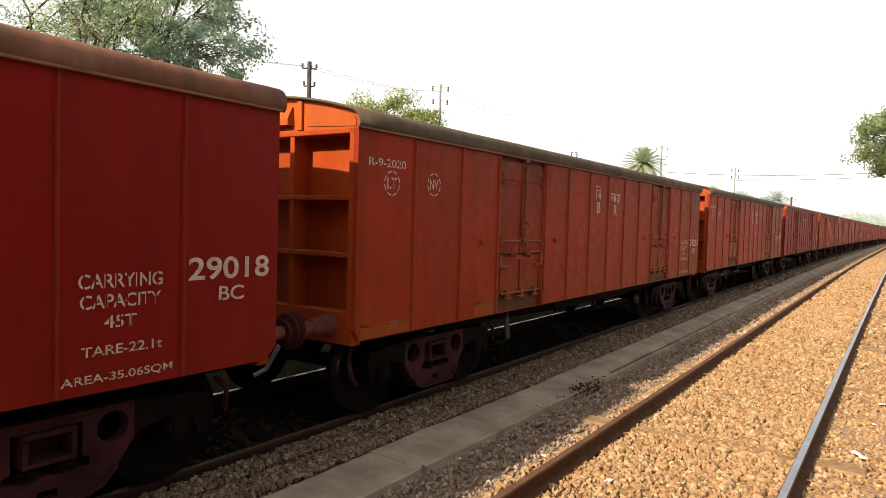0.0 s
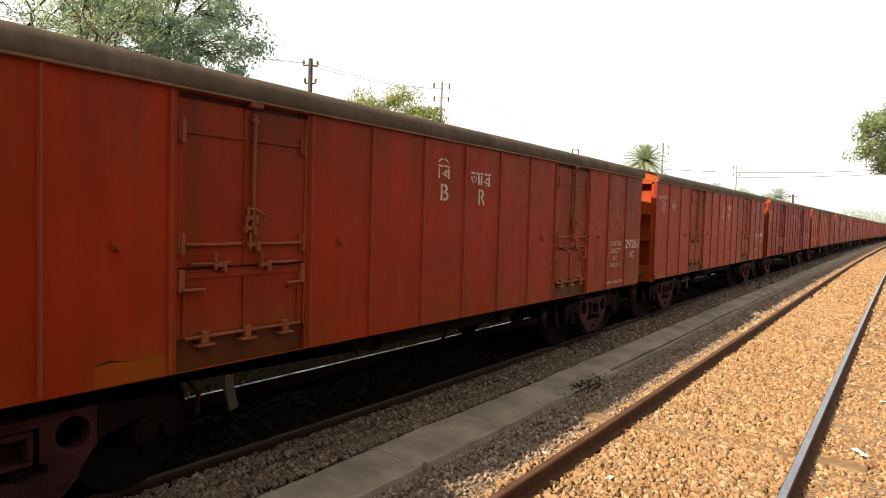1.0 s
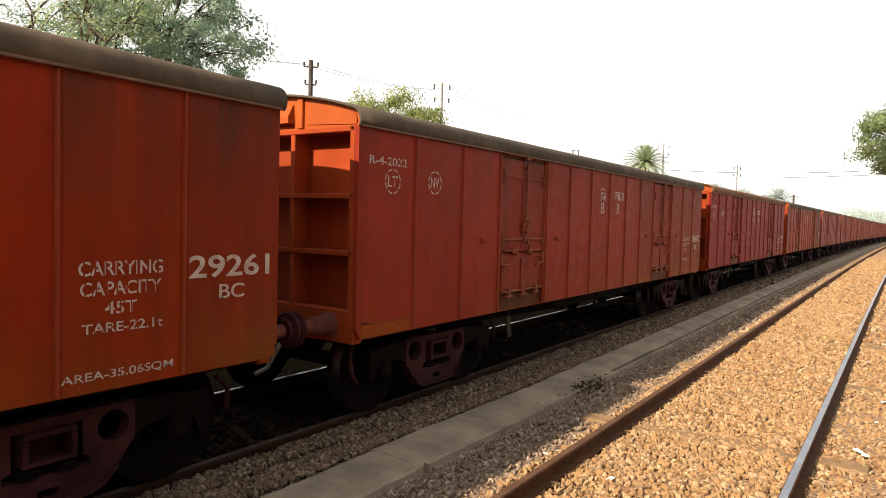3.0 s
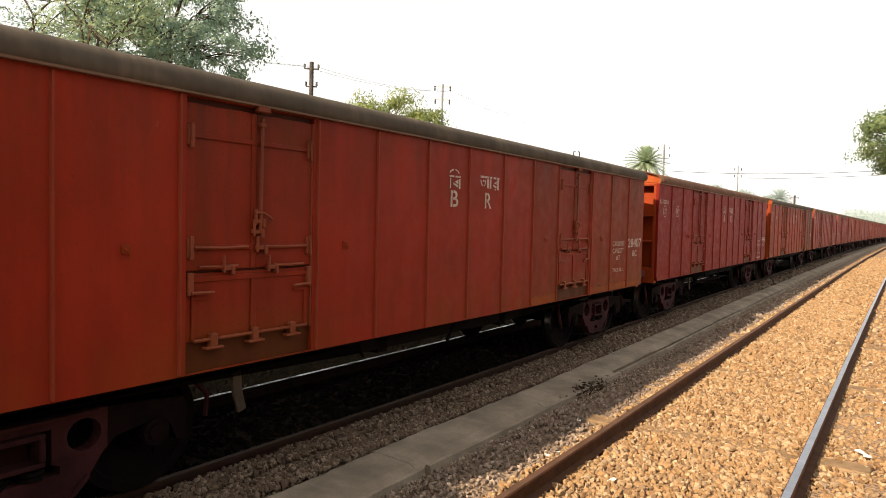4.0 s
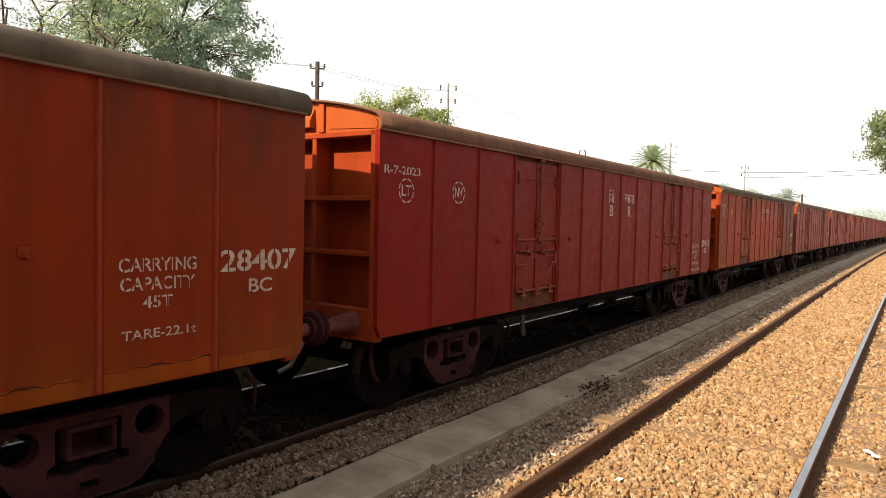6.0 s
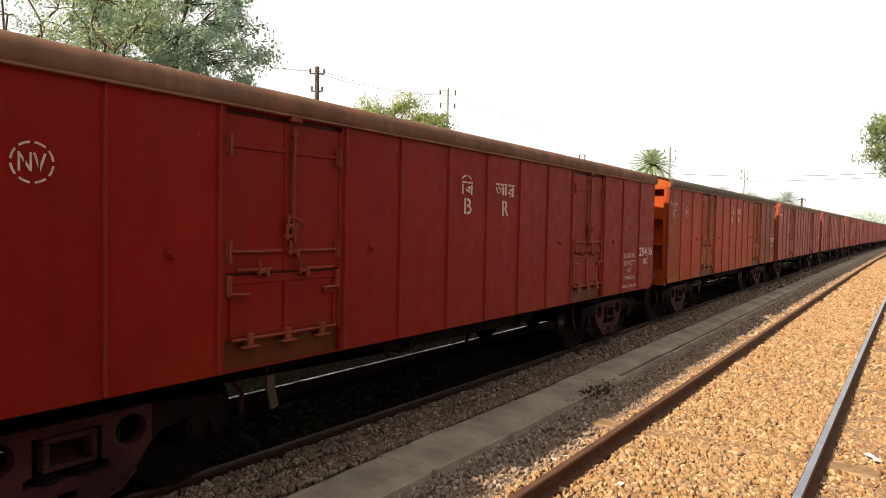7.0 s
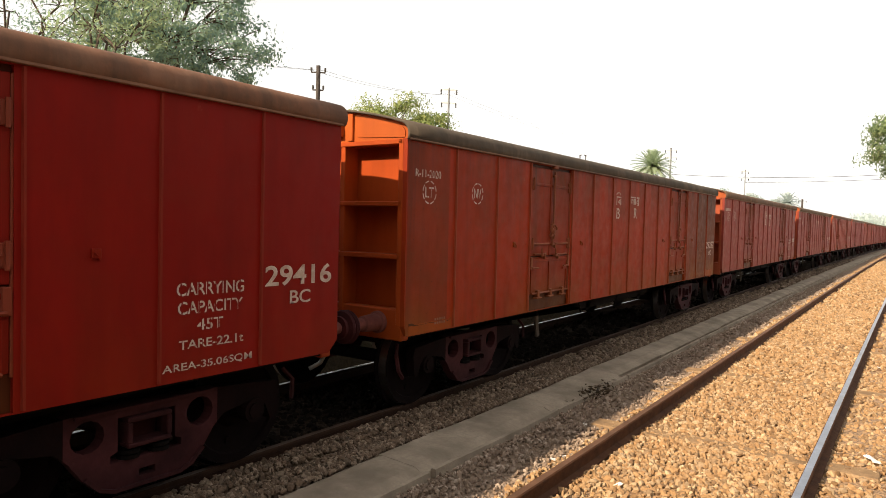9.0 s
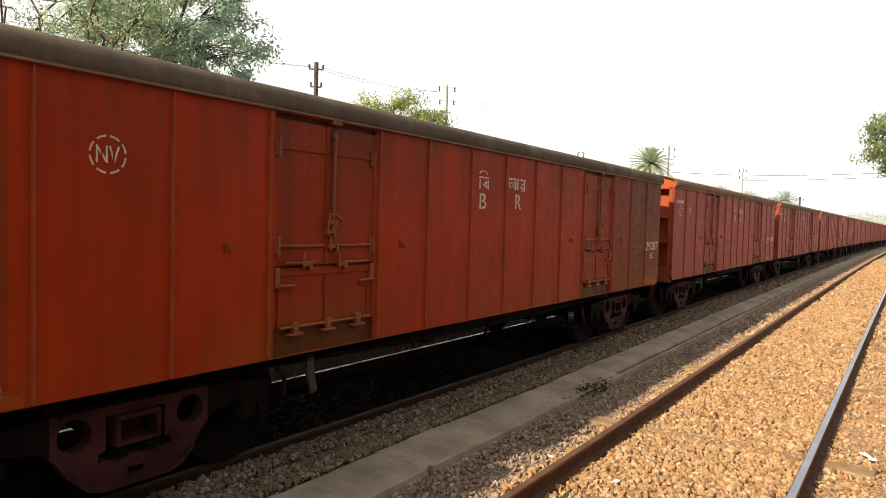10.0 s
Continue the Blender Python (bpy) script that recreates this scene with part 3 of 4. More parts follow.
def roof(w):
    outer = arc_points()
    inner = [(x * 0.985, z - 0.02) for x, z in outer]
    bm = B()
    ny = 24
    rows = []
    for j in range(ny + 1):
        y = -0.03 + (BODY + 0.06) * j / ny
        dent = [0.006 * noise.noise(Vector((x * 2, y * 1.3, 3))) for x, _ in outer]
        rows.append(([bm.verts.new((x, y, z + e)) for (x, z), e in zip(outer, dent)], [bm.verts.new((x, y, z)) for x, z in inner]))
    n = len(outer)
    for (o0, i0), (o1, i1) in zip(rows, rows[1:]):
        for k in range(n - 1):
            bm.faces.new((o0[k], o0[k + 1], o1[k + 1], o1[k]))
            bm.faces.new((i0[k], i1[k], i1[k + 1], i0[k + 1]))
        bm.faces.new((o0[0], o1[0], i1[0], i0[0]))
        bm.faces.new((o0[-1], i0[-1], i1[-1], o1[-1]))
    for o, i in (rows[0], rows[-1]):
        for k in range(n - 1):
            bm.faces.new((o[k], i[k], i[k + 1], o[k + 1]))
    made = [part("roof", bm, ROOF, w, "arched sheet roof with a weathered edge", smooth=True)]
    bm = B()
    box(bm, HALF, HALF + 0.035, 0, BODY, EAVE - 0.012, EAVE + 0.012, 0.004)
    made.append(part("eave_strip", bm, PAINT, w))
    return made


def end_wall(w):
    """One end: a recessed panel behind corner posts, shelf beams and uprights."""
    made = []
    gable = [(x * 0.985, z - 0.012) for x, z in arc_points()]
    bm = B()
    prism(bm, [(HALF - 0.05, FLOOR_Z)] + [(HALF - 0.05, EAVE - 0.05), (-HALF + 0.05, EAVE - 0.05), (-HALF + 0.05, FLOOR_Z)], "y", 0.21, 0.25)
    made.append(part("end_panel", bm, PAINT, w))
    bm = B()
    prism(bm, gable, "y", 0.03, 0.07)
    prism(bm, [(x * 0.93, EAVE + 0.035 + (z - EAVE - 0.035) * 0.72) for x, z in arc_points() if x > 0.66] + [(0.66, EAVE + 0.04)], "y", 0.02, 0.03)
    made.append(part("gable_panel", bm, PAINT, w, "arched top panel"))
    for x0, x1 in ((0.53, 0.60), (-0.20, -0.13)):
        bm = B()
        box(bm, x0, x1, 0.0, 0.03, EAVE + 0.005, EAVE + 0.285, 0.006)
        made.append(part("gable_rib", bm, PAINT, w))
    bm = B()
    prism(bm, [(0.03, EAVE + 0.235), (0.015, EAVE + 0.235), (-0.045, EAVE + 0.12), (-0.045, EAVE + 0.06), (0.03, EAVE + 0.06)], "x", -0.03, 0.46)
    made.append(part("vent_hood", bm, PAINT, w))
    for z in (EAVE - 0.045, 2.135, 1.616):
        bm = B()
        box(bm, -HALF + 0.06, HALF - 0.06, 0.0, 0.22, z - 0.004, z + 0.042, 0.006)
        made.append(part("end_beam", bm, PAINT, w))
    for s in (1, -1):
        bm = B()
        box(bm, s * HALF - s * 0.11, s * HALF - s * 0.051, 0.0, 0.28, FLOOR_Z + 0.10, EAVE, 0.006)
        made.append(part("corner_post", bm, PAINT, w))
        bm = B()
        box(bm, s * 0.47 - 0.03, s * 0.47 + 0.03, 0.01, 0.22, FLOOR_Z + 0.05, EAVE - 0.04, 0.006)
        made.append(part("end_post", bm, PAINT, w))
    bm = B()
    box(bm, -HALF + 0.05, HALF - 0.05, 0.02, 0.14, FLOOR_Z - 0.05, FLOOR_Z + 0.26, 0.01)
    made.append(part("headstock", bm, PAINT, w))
    for s in (1, -1):
        bm = B()
        lathe(bm, [(0.02, 0.110), (-0.02, 0.108), (-0.03, 0.088), (-0.22, 0.078), (-0.23, 0.060), (-0.40, 0.058)], 20, "y")
        buf = part("buffer", bm, BUFFER, w, "round side buffer with a dished head")
        buf.location = (s * 0.98, 0.0, 0.98)
        made.append(buf)
        bm = B()
        lathe(bm, [(-0.36, 0.06), (-0.365, 0.105), (-0.385, 0.110), (-0.39, 0.09), (-0.405, 0.10), (-0.415, 0.150), (-0.435, 0.162), (-0.455, 0.145), (-0.464, 0.05)], 24, "y")
        part("buffer_head", bm, FRAME, buf)
    bm = B()
    box(bm, -0.09, 0.09, -0.30, 0.05, 0.90, 1.08, 0.02)
    tube(bm, [(0, -0.30, 1.0), (0, -0.38, 0.93), (0.0, -0.46, 0.98)], 0.035, 8)
    made.append(part("coupler", bm, IRON, w))
    bm = B()
    pts = [(0.55, 0.0, 0.88), (0.56, -0.12, 0.86), (0.55, -0.22, 0.72), (0.50, -0.30, 0.55), (0.45, -0.40, 0.50)]
    tube(bm, pts, 0.022, 7)
    made.append(part("brake_hose", bm, LAMPMETAL, w, "pale hanging brake hose"))
    return made


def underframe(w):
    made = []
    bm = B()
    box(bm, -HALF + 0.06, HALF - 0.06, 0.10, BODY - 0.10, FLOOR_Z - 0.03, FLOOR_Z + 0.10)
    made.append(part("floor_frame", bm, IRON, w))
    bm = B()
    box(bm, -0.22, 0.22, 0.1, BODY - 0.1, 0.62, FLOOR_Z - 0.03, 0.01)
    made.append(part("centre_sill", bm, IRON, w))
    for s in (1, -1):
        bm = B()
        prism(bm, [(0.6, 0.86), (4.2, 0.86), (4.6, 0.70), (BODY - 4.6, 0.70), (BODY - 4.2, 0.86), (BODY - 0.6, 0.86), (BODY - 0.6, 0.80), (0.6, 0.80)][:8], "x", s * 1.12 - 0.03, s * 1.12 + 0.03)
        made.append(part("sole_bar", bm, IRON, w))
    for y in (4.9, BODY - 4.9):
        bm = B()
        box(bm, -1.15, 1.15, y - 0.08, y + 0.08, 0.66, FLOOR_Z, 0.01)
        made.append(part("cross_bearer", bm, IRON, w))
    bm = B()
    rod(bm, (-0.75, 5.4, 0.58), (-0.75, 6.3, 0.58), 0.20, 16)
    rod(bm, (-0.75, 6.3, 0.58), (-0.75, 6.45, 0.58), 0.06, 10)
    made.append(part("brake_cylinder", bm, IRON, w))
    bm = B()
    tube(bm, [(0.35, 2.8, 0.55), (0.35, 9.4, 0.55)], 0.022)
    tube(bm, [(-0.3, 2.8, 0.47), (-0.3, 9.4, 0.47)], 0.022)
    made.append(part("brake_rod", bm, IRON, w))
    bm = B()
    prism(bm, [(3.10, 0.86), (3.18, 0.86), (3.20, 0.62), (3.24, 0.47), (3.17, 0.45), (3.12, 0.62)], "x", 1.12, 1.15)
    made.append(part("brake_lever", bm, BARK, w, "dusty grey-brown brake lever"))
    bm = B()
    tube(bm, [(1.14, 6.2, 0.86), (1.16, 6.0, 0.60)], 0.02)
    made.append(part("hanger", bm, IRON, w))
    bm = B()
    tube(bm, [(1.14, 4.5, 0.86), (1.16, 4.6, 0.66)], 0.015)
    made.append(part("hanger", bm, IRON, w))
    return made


def bogie(w, yc):
    """A cast three-piece bogie; the wheelsets roll on their own."""
    bm = B()
    box(bm, -0.99, 0.99, -0.15, 0.15, 0.42, 0.64, 0.03)
    box(bm, -0.40, 0.40, -0.28, 0.28, 0.62, 0.74, 0.02)
    bg_ = part("bogie", bm, FRAME, w, "cast steel bogie with holed side frames")
    bg_.location = (0, yc, 0)
    for s in (1, -1):
        bm = B()
        half = [(0.50, 0.71), (0.80, 0.69), (1.12, 0.66), (1.15, 0.58), (1.12, 0.36), (1.07, 0.36), (1.02, 0.48), (0.96, 0.54), (0.84, 0.54), (0.74, 0.52), (0.62, 0.50), (0.53, 0.42), (0.44, 0.29), (0.34, 0.19), (0.24, 0.155)]
        out = half + [(-u, v) for u, v in reversed(half)]
        eye = [(0.41 + 0.110 * math.cos(k * math.pi / 7), 0.560 + 0.105 * math.sin(k * math.pi / 7)) for k in range(14)]
        holes = [eye, [(-u, v) for u, v in eye], [(-0.21, 0.64), (0.21, 0.64), (0.21, 0.42), (0.26, 0.40), (0.26, 0.35), (-0.26, 0.35), (-0.26, 0.40), (-0.21, 0.42)],
                 [(-0.06, 0.265), (0.06, 0.265), (0.06, 0.215), (-0.06, 0.215)]]
        xa, xb = (1.00, 1.10) if s > 0 else (-1.10, -1.00)
        edges = []
        for loop in [out] + holes:
            vs = [bm.verts.new((xa, u, v)) for u, v in loop]
            edges += [bm.edges.new((vs[i], vs[(i + 1) % len(vs)])) for i in range(len(vs))]
        bmesh.ops.triangle_fill(bm, edges=edges, use_beauty=True)
        for u in (-0.56, 0.56):
            bmesh.ops.bisect_plane(bm, geom=bm.verts[:] + bm.edges[:] + bm.faces[:], plane_co=(0, u, 0), plane_no=(0, 1, 0))
        ext = bmesh.ops.extrude_face_region(bm, geom=bm.faces[:])
        for v in [g for g in ext["geom"] if isinstance(g, bmesh.types.BMVert)]:
            v.co.x = xb
        # Outer arms get the black casting, as shaded by the body.
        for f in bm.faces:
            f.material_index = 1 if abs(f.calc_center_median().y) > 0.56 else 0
        sf = part("side_frame", bm, [FRAME, CASTDARK], bg_)
        face = s * 1.10
        for nm, loop in (("chord_rib", [(-0.44, 0.29), (-0.34, 0.19), (-0.24, 0.155), (0.24, 0.155), (0.34, 0.19), (0.44, 0.29), (0.42, 0.305), (0.325, 0.21), (0.235, 0.178), (-0.235, 0.178), (-0.325, 0.21), (-0.42, 0.305)]),
                         ("top_rib", [(-0.50, 0.708), (0.50, 0.708), (0.50, 0.688), (-0.50, 0.688)])):
            bm = B()
            prism(bm, loop, "x", min(face, face + s * 0.025), max(face, face + s * 0.025))
            part(nm, bm, FRAME, sf)
        bm = B()
        xi, xo = sorted((s * 1.00, s * 1.14))
        for q in ((-0.16, 0.16, 0.60, 0.635), (-0.16, 0.16, 0.43, 0.46), (-0.16, -0.125, 0.462, 0.598), (0.125, 0.16, 0.462, 0.598)):
            box(bm, xi, xo, *q, 0.006)
        part("bolster_end", bm, FRAME, sf)
        bm = B()
        tube(bm, [(s * 1.0, -1.30, 0.72), (s * 1.04, -1.36, 0.60), (s * 1.05, -1.33, 0.45), (s * 1.04, -1.25, 0.36)], 0.022)
        part("brake_hanger", bm, FRAME, sf)
        bm = B()
        tube(bm, [(s * 1.0, 1.28, 0.72), (s * 1.04, 1.36, 0.62), (s * 1.05, 1.34, 0.46)], 0.020)
        part("brake_hanger", bm, FRAME, sf)
        for yy in (-0.11, 0.11):
            bm = B()
            for k in range(2):
                lathe_z = 0.35 + 0.035 * k
                rod(bm, (s * 1.05, yy, lathe_z), (s * 1.05, yy, lathe_z + 0.026), 0.075, 12)
            rod(bm, (s * 1.05, yy, 0.34), (s * 1.05, yy, 0.45), 0.045, 10)
            part("spring", bm, IRON, sf)
        for yy in (-0.9, 0.9):
            bm = B()
            rod(bm, (s * 0.90, yy, WHEEL_R), (s * 1.12, yy, WHEEL_R), 0.095, 16)
            rod(bm, (s * 1.12, yy, WHEEL_R), (s * 1.135, yy, WHEEL_R), 0.06, 12)
            box(bm, s * 0.98 - 0.07, s * 0.98 + 0.07, yy - 0.12, yy + 0.12, WHEEL_R + 0.04, WHEEL_R + 0.09, 0.01)
            part("axle_box", bm, CASTDARK, sf)
    return bg_


def wheelset(w, y):
    """Two spoked-back disc wheels on one axle."""
    bm = B()
    rod(bm, (-0.98, 0, 0), (0.98, 0, 0), 0.075, 14)
    ws = part("axle", bm, IRON, w)
    ws.location = (0, y, WHEEL_R)
    for s in (1, -1):
        bm = B()
        g = GAUGE / 2
        prof = [(g - 0.075, 0.10), (g - 0.075, 0.485), (g - 0.045, 0.49), (g - 0.035, WHEEL_R), (g + 0.06, WHEEL_R - 0.006), (g + 0.06, 0.385), (g + 0.035, 0.37), (g + 0.0, 0.18), (g + 0.05, 0.14), (g + 0.05, 0.09)]
        lathe(bm, [(s * a, r) for a, r in prof], 36, "x")
        for f in bm.faces:
            c = f.calc_center_median()
            r = math.hypot(c.y, c.z)
            f.material_index = 1 if r > 0.42 and all(abs(math.hypot(v.co.y, v.co.z) - WHEEL_R) < 0.01 for v in f.verts) else 0
        for i in range(4):
            a = math.pi / 2 * i + 0.4
            rod(bm, (s * (g + 0.005), 0.28 * math.cos(a), 0.28 * math.sin(a)), (s * (g + 0.03), 0.28 * math.cos(a), 0.28 * math.sin(a)), 0.035, 8)
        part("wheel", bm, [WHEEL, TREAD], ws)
    return ws


def build_wagon():
    w = empty("goods_wagon")
    near = side_wall(w) + ribs(w)
    for y0, y1 in DOORS:
        near.append(door(w, y0, y1))
    ends = end_wall(w)
    rf = roof(w)
    near.append(rf[1])
    lashing_rings(w)
    turned = pose(0, BODY, 0, 0, 0, 180)
    for ob in near + ends:
        copy_thing(ob, turned @ ob.matrix_basis)
    underframe(w)
    bogie(w, 1.60)
    bogie(w, BODY - 1.60)
    for y in AXLE_Y:
        wheelset(w, y)
    return w


# stencilled lettering
def glyphs(text):
    cu = bpy.data.curves.new("stencil", "FONT")
    cu.body, cu.size, cu.offset = text, 1.0, 0.018 if text.isdigit() else 0.012
    tmp = bpy.data.objects.new("stencil", cu)
    return bpy.data.meshes.new_from_object(tmp)


GLYPHS = {s: glyphs(s) for s in ("LT", "NV", "B", "R", "BC", "CARRYING", "CAPACITY", "45T", "TARE-22.1t", "AREA-35.06SQM",
                                 "R-9-2020", "R-4-2022", "R-7-2023", "R-11-2020", "29018", "29261", "28407", "29416", "29287")}


def lettering(name, text, w, y, z, width, height, slit=0.0, at=0.47, label="", paint=None):
    """Text within a box on the near side, cut by stencil bridges where slit is given."""
    bm = B()
    bm.from_mesh(GLYPHS[text])
    xs, ys = [v.co.x for v in bm.verts], [v.co.y for v in bm.verts]
    x0, y0 = min(xs), min(ys)
    sx, sy = width / (max(xs) - x0), height / (max(ys) - y0)
    for v in bm.verts:
        v.co = Vector(((v.co.x - x0) * sx, (v.co.y - y0) * sy, 0))
    if slit:
        n = len(text)
        for i in range(n):
            if text[i] in "1-.":
                continue
            c = width * (i + at) / n
            for p in (c - slit / 2, c + slit / 2):
                bmesh.ops.bisect_plane(bm, geom=bm.verts[:] + bm.edges[:] + bm.faces[:], plane_co=(p, 0, 0), plane_no=(1, 0, 0))
            bad = [f for f in bm.faces if abs(f.calc_center_median().x - c) < slit / 2]
            bmesh.ops.delete(bm, geom=bad, context="FACES")
    ob = part(name, bm, paint or WHITE, w, label)
    ob.matrix_basis = on_side(y, z)
    return ob


# two Bengali syllables cut as stencil pieces, in a unit box
def slab(x0, x1, z0, z1):
    return [(x0, z0), (x1, z0), (x1, z1), (x0, z1)]


def hoop(cx, cz, rx, rz, a0, a1, w):
    """A bowed stroke about a centre, between two angles."""
    angles = [radians(a0 + (a1 - a0) * i / 4) for i in range(5)]
    return [(cx + rx * math.cos(a), cz + rz * math.sin(a)) for a in angles] + [(cx + (rx - w) * math.cos(a), cz + (rz - w) * math.sin(a)) for a in reversed(angles)]


BI = [hoop(0.44, 0.72, 0.45, 0.28, 165, 97, 0.09), hoop(0.44, 0.72, 0.45, 0.28, 83, 12, 0.06), slab(0.02, 0.43, 0.58, 0.67), slab(0.53, 1, 0.58, 0.67),
      slab(0.06, 0.17, 0.02, 0.53), slab(0.84, 0.97, 0.02, 0.53), [(0.48, 0.36), (0.79, 0.25), (0.79, 0.48)], [(0.36, 0.33), (0.38, 0.22), (0.79, 0.08), (0.79, 0.20)]]
AR = [slab(a, b, 0.85, 1.0) for a, b in ((0, 0.2), (0.25, 0.45), (0.48, 0.6), (0.68, 0.83), (0.86, 1))]
AR += [slab(a, b, 0.12, 0.80) for a, b in ((0.34, 0.44), (0.48, 0.57))] + [slab(0.88, 0.97, 0.05, 0.80)]
AR += [hoop(0.21, 0.66, 0.21, 0.48, 175, 250, 0.055), hoop(0.13, 0.62, 0.16, 0.42, -60, 10, 0.05), slab(0.12, 0.20, 0.56, 0.72), slab(0.75, 0.82, 0.02, 0.13)]
AR += [[(0.71, 0.53), (0.85, 0.45), (0.85, 0.72)], [(0.65, 0.45), (0.67, 0.30), (0.85, 0.18), (0.85, 0.33)]]


def pieces(name, shapes, w, y, z, width, height):
    bm = B()
    for loop in shapes:
        bm.faces.new([bm.verts.new((u * width, v * height, 0)) for u, v in loop])
    ob = part(name, bm, WHITE, w)
    ob.matrix_basis = on_side(y, z)


def ring(w, y, z, r):
    bm = B()
    for k in range(8):
        a0, a1 = 2 * math.pi * (k + 0.14) / 8, 2 * math.pi * (k + 0.86) / 8
        prev = None
        for i in range(5):
            a = a0 + (a1 - a0) * i / 4
            cur = [bm.verts.new((q * math.cos(a), q * math.sin(a), 0)) for q in (r - 0.013, r)]
            if prev:
                bm.faces.new((prev[0], prev[1], cur[1], cur[0]))
            prev = cur
    ob = part("stencil_ring", bm, WHITE, w, "dashed stencilled white ring")
    ob.matrix_basis = on_side(y, z)


def bars(name, w, y, z, width, height, n, paint=None):
    """Writing too worn to read: plain bars."""
    bm = B()
    for i in range(n):
        a = width * i / n
        vs = [bm.verts.new(p) for p in ((a, 0, 0), (a + width / n * 0.7, 0, 0), (a + width / n * 0.7, height, 0), (a, height, 0))]
        bm.faces.new(vs)
    ob = part(name, bm, paint or WHITE, w)
    ob.matrix_basis = on_side(y, z)
    return ob


PLAIN = dict(date=(0.14, 2.455, 0.55), lt=(0.48, 2.31), nv=(1.17, 2.335), bi=(5.60, 2.37), b=(5.66, 2.145), ar=(6.25, 2.33), r=(6.42, 2.12),
             num=1.515, bc=1.36, carry=1.57, cap=1.448, load=1.33, tare=1.22, area=0.928)
PLACES = {
    0: dict(num=1.51, bc=1.355, carry=1.50, cap=1.377, load=1.252, tare=1.088, area=0.918),
    2: dict(bi=(5.735, 2.30), b=(5.77, 2.11), ar=(6.37, 2.325), r=(6.478, 2.11), num=1.56, bc=1.40, carry=1.595, cap=1.475, load=1.36, tare=1.165),
    3: dict(date=(0.063, 2.39, 0.55), lt=(0.395, 2.24), nv=(1.30, 2.26), bi=(5.605, 2.285), b=(5.663, 2.075), ar=(6.335, 2.295), r=(6.487, 2.07),
            num=1.457, bc=1.31, carry=1.438, cap=1.313, load=1.195, tare=1.075, area=0.925),
    4: dict(date=(0.128, 2.425, 0.43), lt=(0.365, 2.28), nv=(1.27, 2.31), bi=(5.515, 2.33), b=(5.54, 2.11), ar=(6.195, 2.345), r=(6.372, 2.13)),
}


def write_wagon(w, k, date, number, area=True):
    p = {**PLAIN, **PLACES.get(k, {})}
    worn = FADED if k == 4 else None
    y, z, wd = p["date"]
    if date:
        lettering("date_stencil", date, w, y, z, wd, 0.078, 0.010)
    else:
        bars("date_stencil", w, y, z, wd, 0.07, 8)
    for (y, z), letters in ((p["lt"], "LT"), (p["nv"], "NV")):
        ring(w, y, z, 0.118)
        lettering("ring_letters", letters, w, y - 0.075, z - 0.052, 0.15, 0.105, 0.010)
    pieces("railway_stencil", BI, w, *p["bi"], 0.225, 0.215)
    lettering("railway_stencil", "B", w, *p["b"], 0.15, 0.175, 0.014, 0.30)
    pieces("railway_stencil", AR, w, *p["ar"], 0.43, 0.155)
    lettering("railway_stencil", "R", w, *p["r"], 0.15, 0.18, 0.014, 0.30)
    if number:
        lettering("number_stencil", number, w, 11.385, p["num"], 0.705, 0.16, 0.012 if k == 2 else 0.0)
    else:
        bars("number_stencil", w, 11.385, 1.52, 0.70, 0.15, 5)
    lettering("class_stencil", "BC", w, 11.635, p["bc"], 0.22, 0.105)
    lettering("load_stencil", "CARRYING", w, 10.64, p["carry"], 0.55, 0.088, 0.011, paint=worn)
    lettering("load_stencil", "CAPACITY", w, 10.65, p["cap"], 0.53, 0.085, 0.011, paint=worn)
    lettering("load_stencil", "45T", w, 10.80, p["load"], 0.21, 0.078, 0.008, paint=worn)
    lettering("tare_stencil", "TARE-22.1t", w, 10.66, p["tare"], 0.53, 0.062, 0.005, paint=worn)
    if k in (1, 4):
        for z in (0.935, 0.975):
            bars("shop_stencil", w, 0.50, z, 0.20, 0.024, 5, FADED)
    if area:
        lettering("area_stencil", "AREA-35.06SQM", w, 10.54, p["area"], 0.73, 0.062, 0.005, paint=worn)


RED = (0.26, 0.014, 0.009)
# colour, grime, roof colour, date, number, with the floor area
WAGONS = {
    -1: (RED, 0.25, (0.20, 0.10, 0.07), None, None, False),
    0: ((0.215, 0.007, 0.004), 0.12, (0.20, 0.085, 0.055), None, "29018", True),
    1: ((0.32, 0.026, 0.003), 0.55, (0.11, 0.080, 0.055), "R-9-2020", "29261", True),
    2: ((0.32, 0.029, 0.011), 0.45, (0.105, 0.083, 0.062), "R-4-2022", "28407", False),
    3: ((0.225, 0.007, 0.0035), 0.14, (0.19, 0.09, 0.055), "R-7-2023", "29416", True),
    4: ((0.34, 0.029, 0.003), 0.65, (0.10, 0.078, 0.058), "R-11-2020", "29287", True),
    # Wagons 5 and up: paler, greyer red, distance haze put into the paint.
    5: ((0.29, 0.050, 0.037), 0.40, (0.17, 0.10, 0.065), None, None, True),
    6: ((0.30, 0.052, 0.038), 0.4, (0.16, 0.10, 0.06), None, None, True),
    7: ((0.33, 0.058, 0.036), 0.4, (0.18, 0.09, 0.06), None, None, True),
}
PATCHES = {1: ((0.07, 0.80, 0.868, 0.99), (2.02, 2.50, 0.868, 1.02)), 2: ((0.07, 0.80, 0.868, 1.0), (9.74, 10.48, 0.868, 0.98), (10.55, 11.31, 0.868, 0.99), (11.39, 12.06, 0.868, 0.97), (7.73, 8.45, 0.868, 0.99)),
           4: ((0.07, 0.80, 0.868, 0.97), (11.39, 12.06, 0.868, 1.02))}
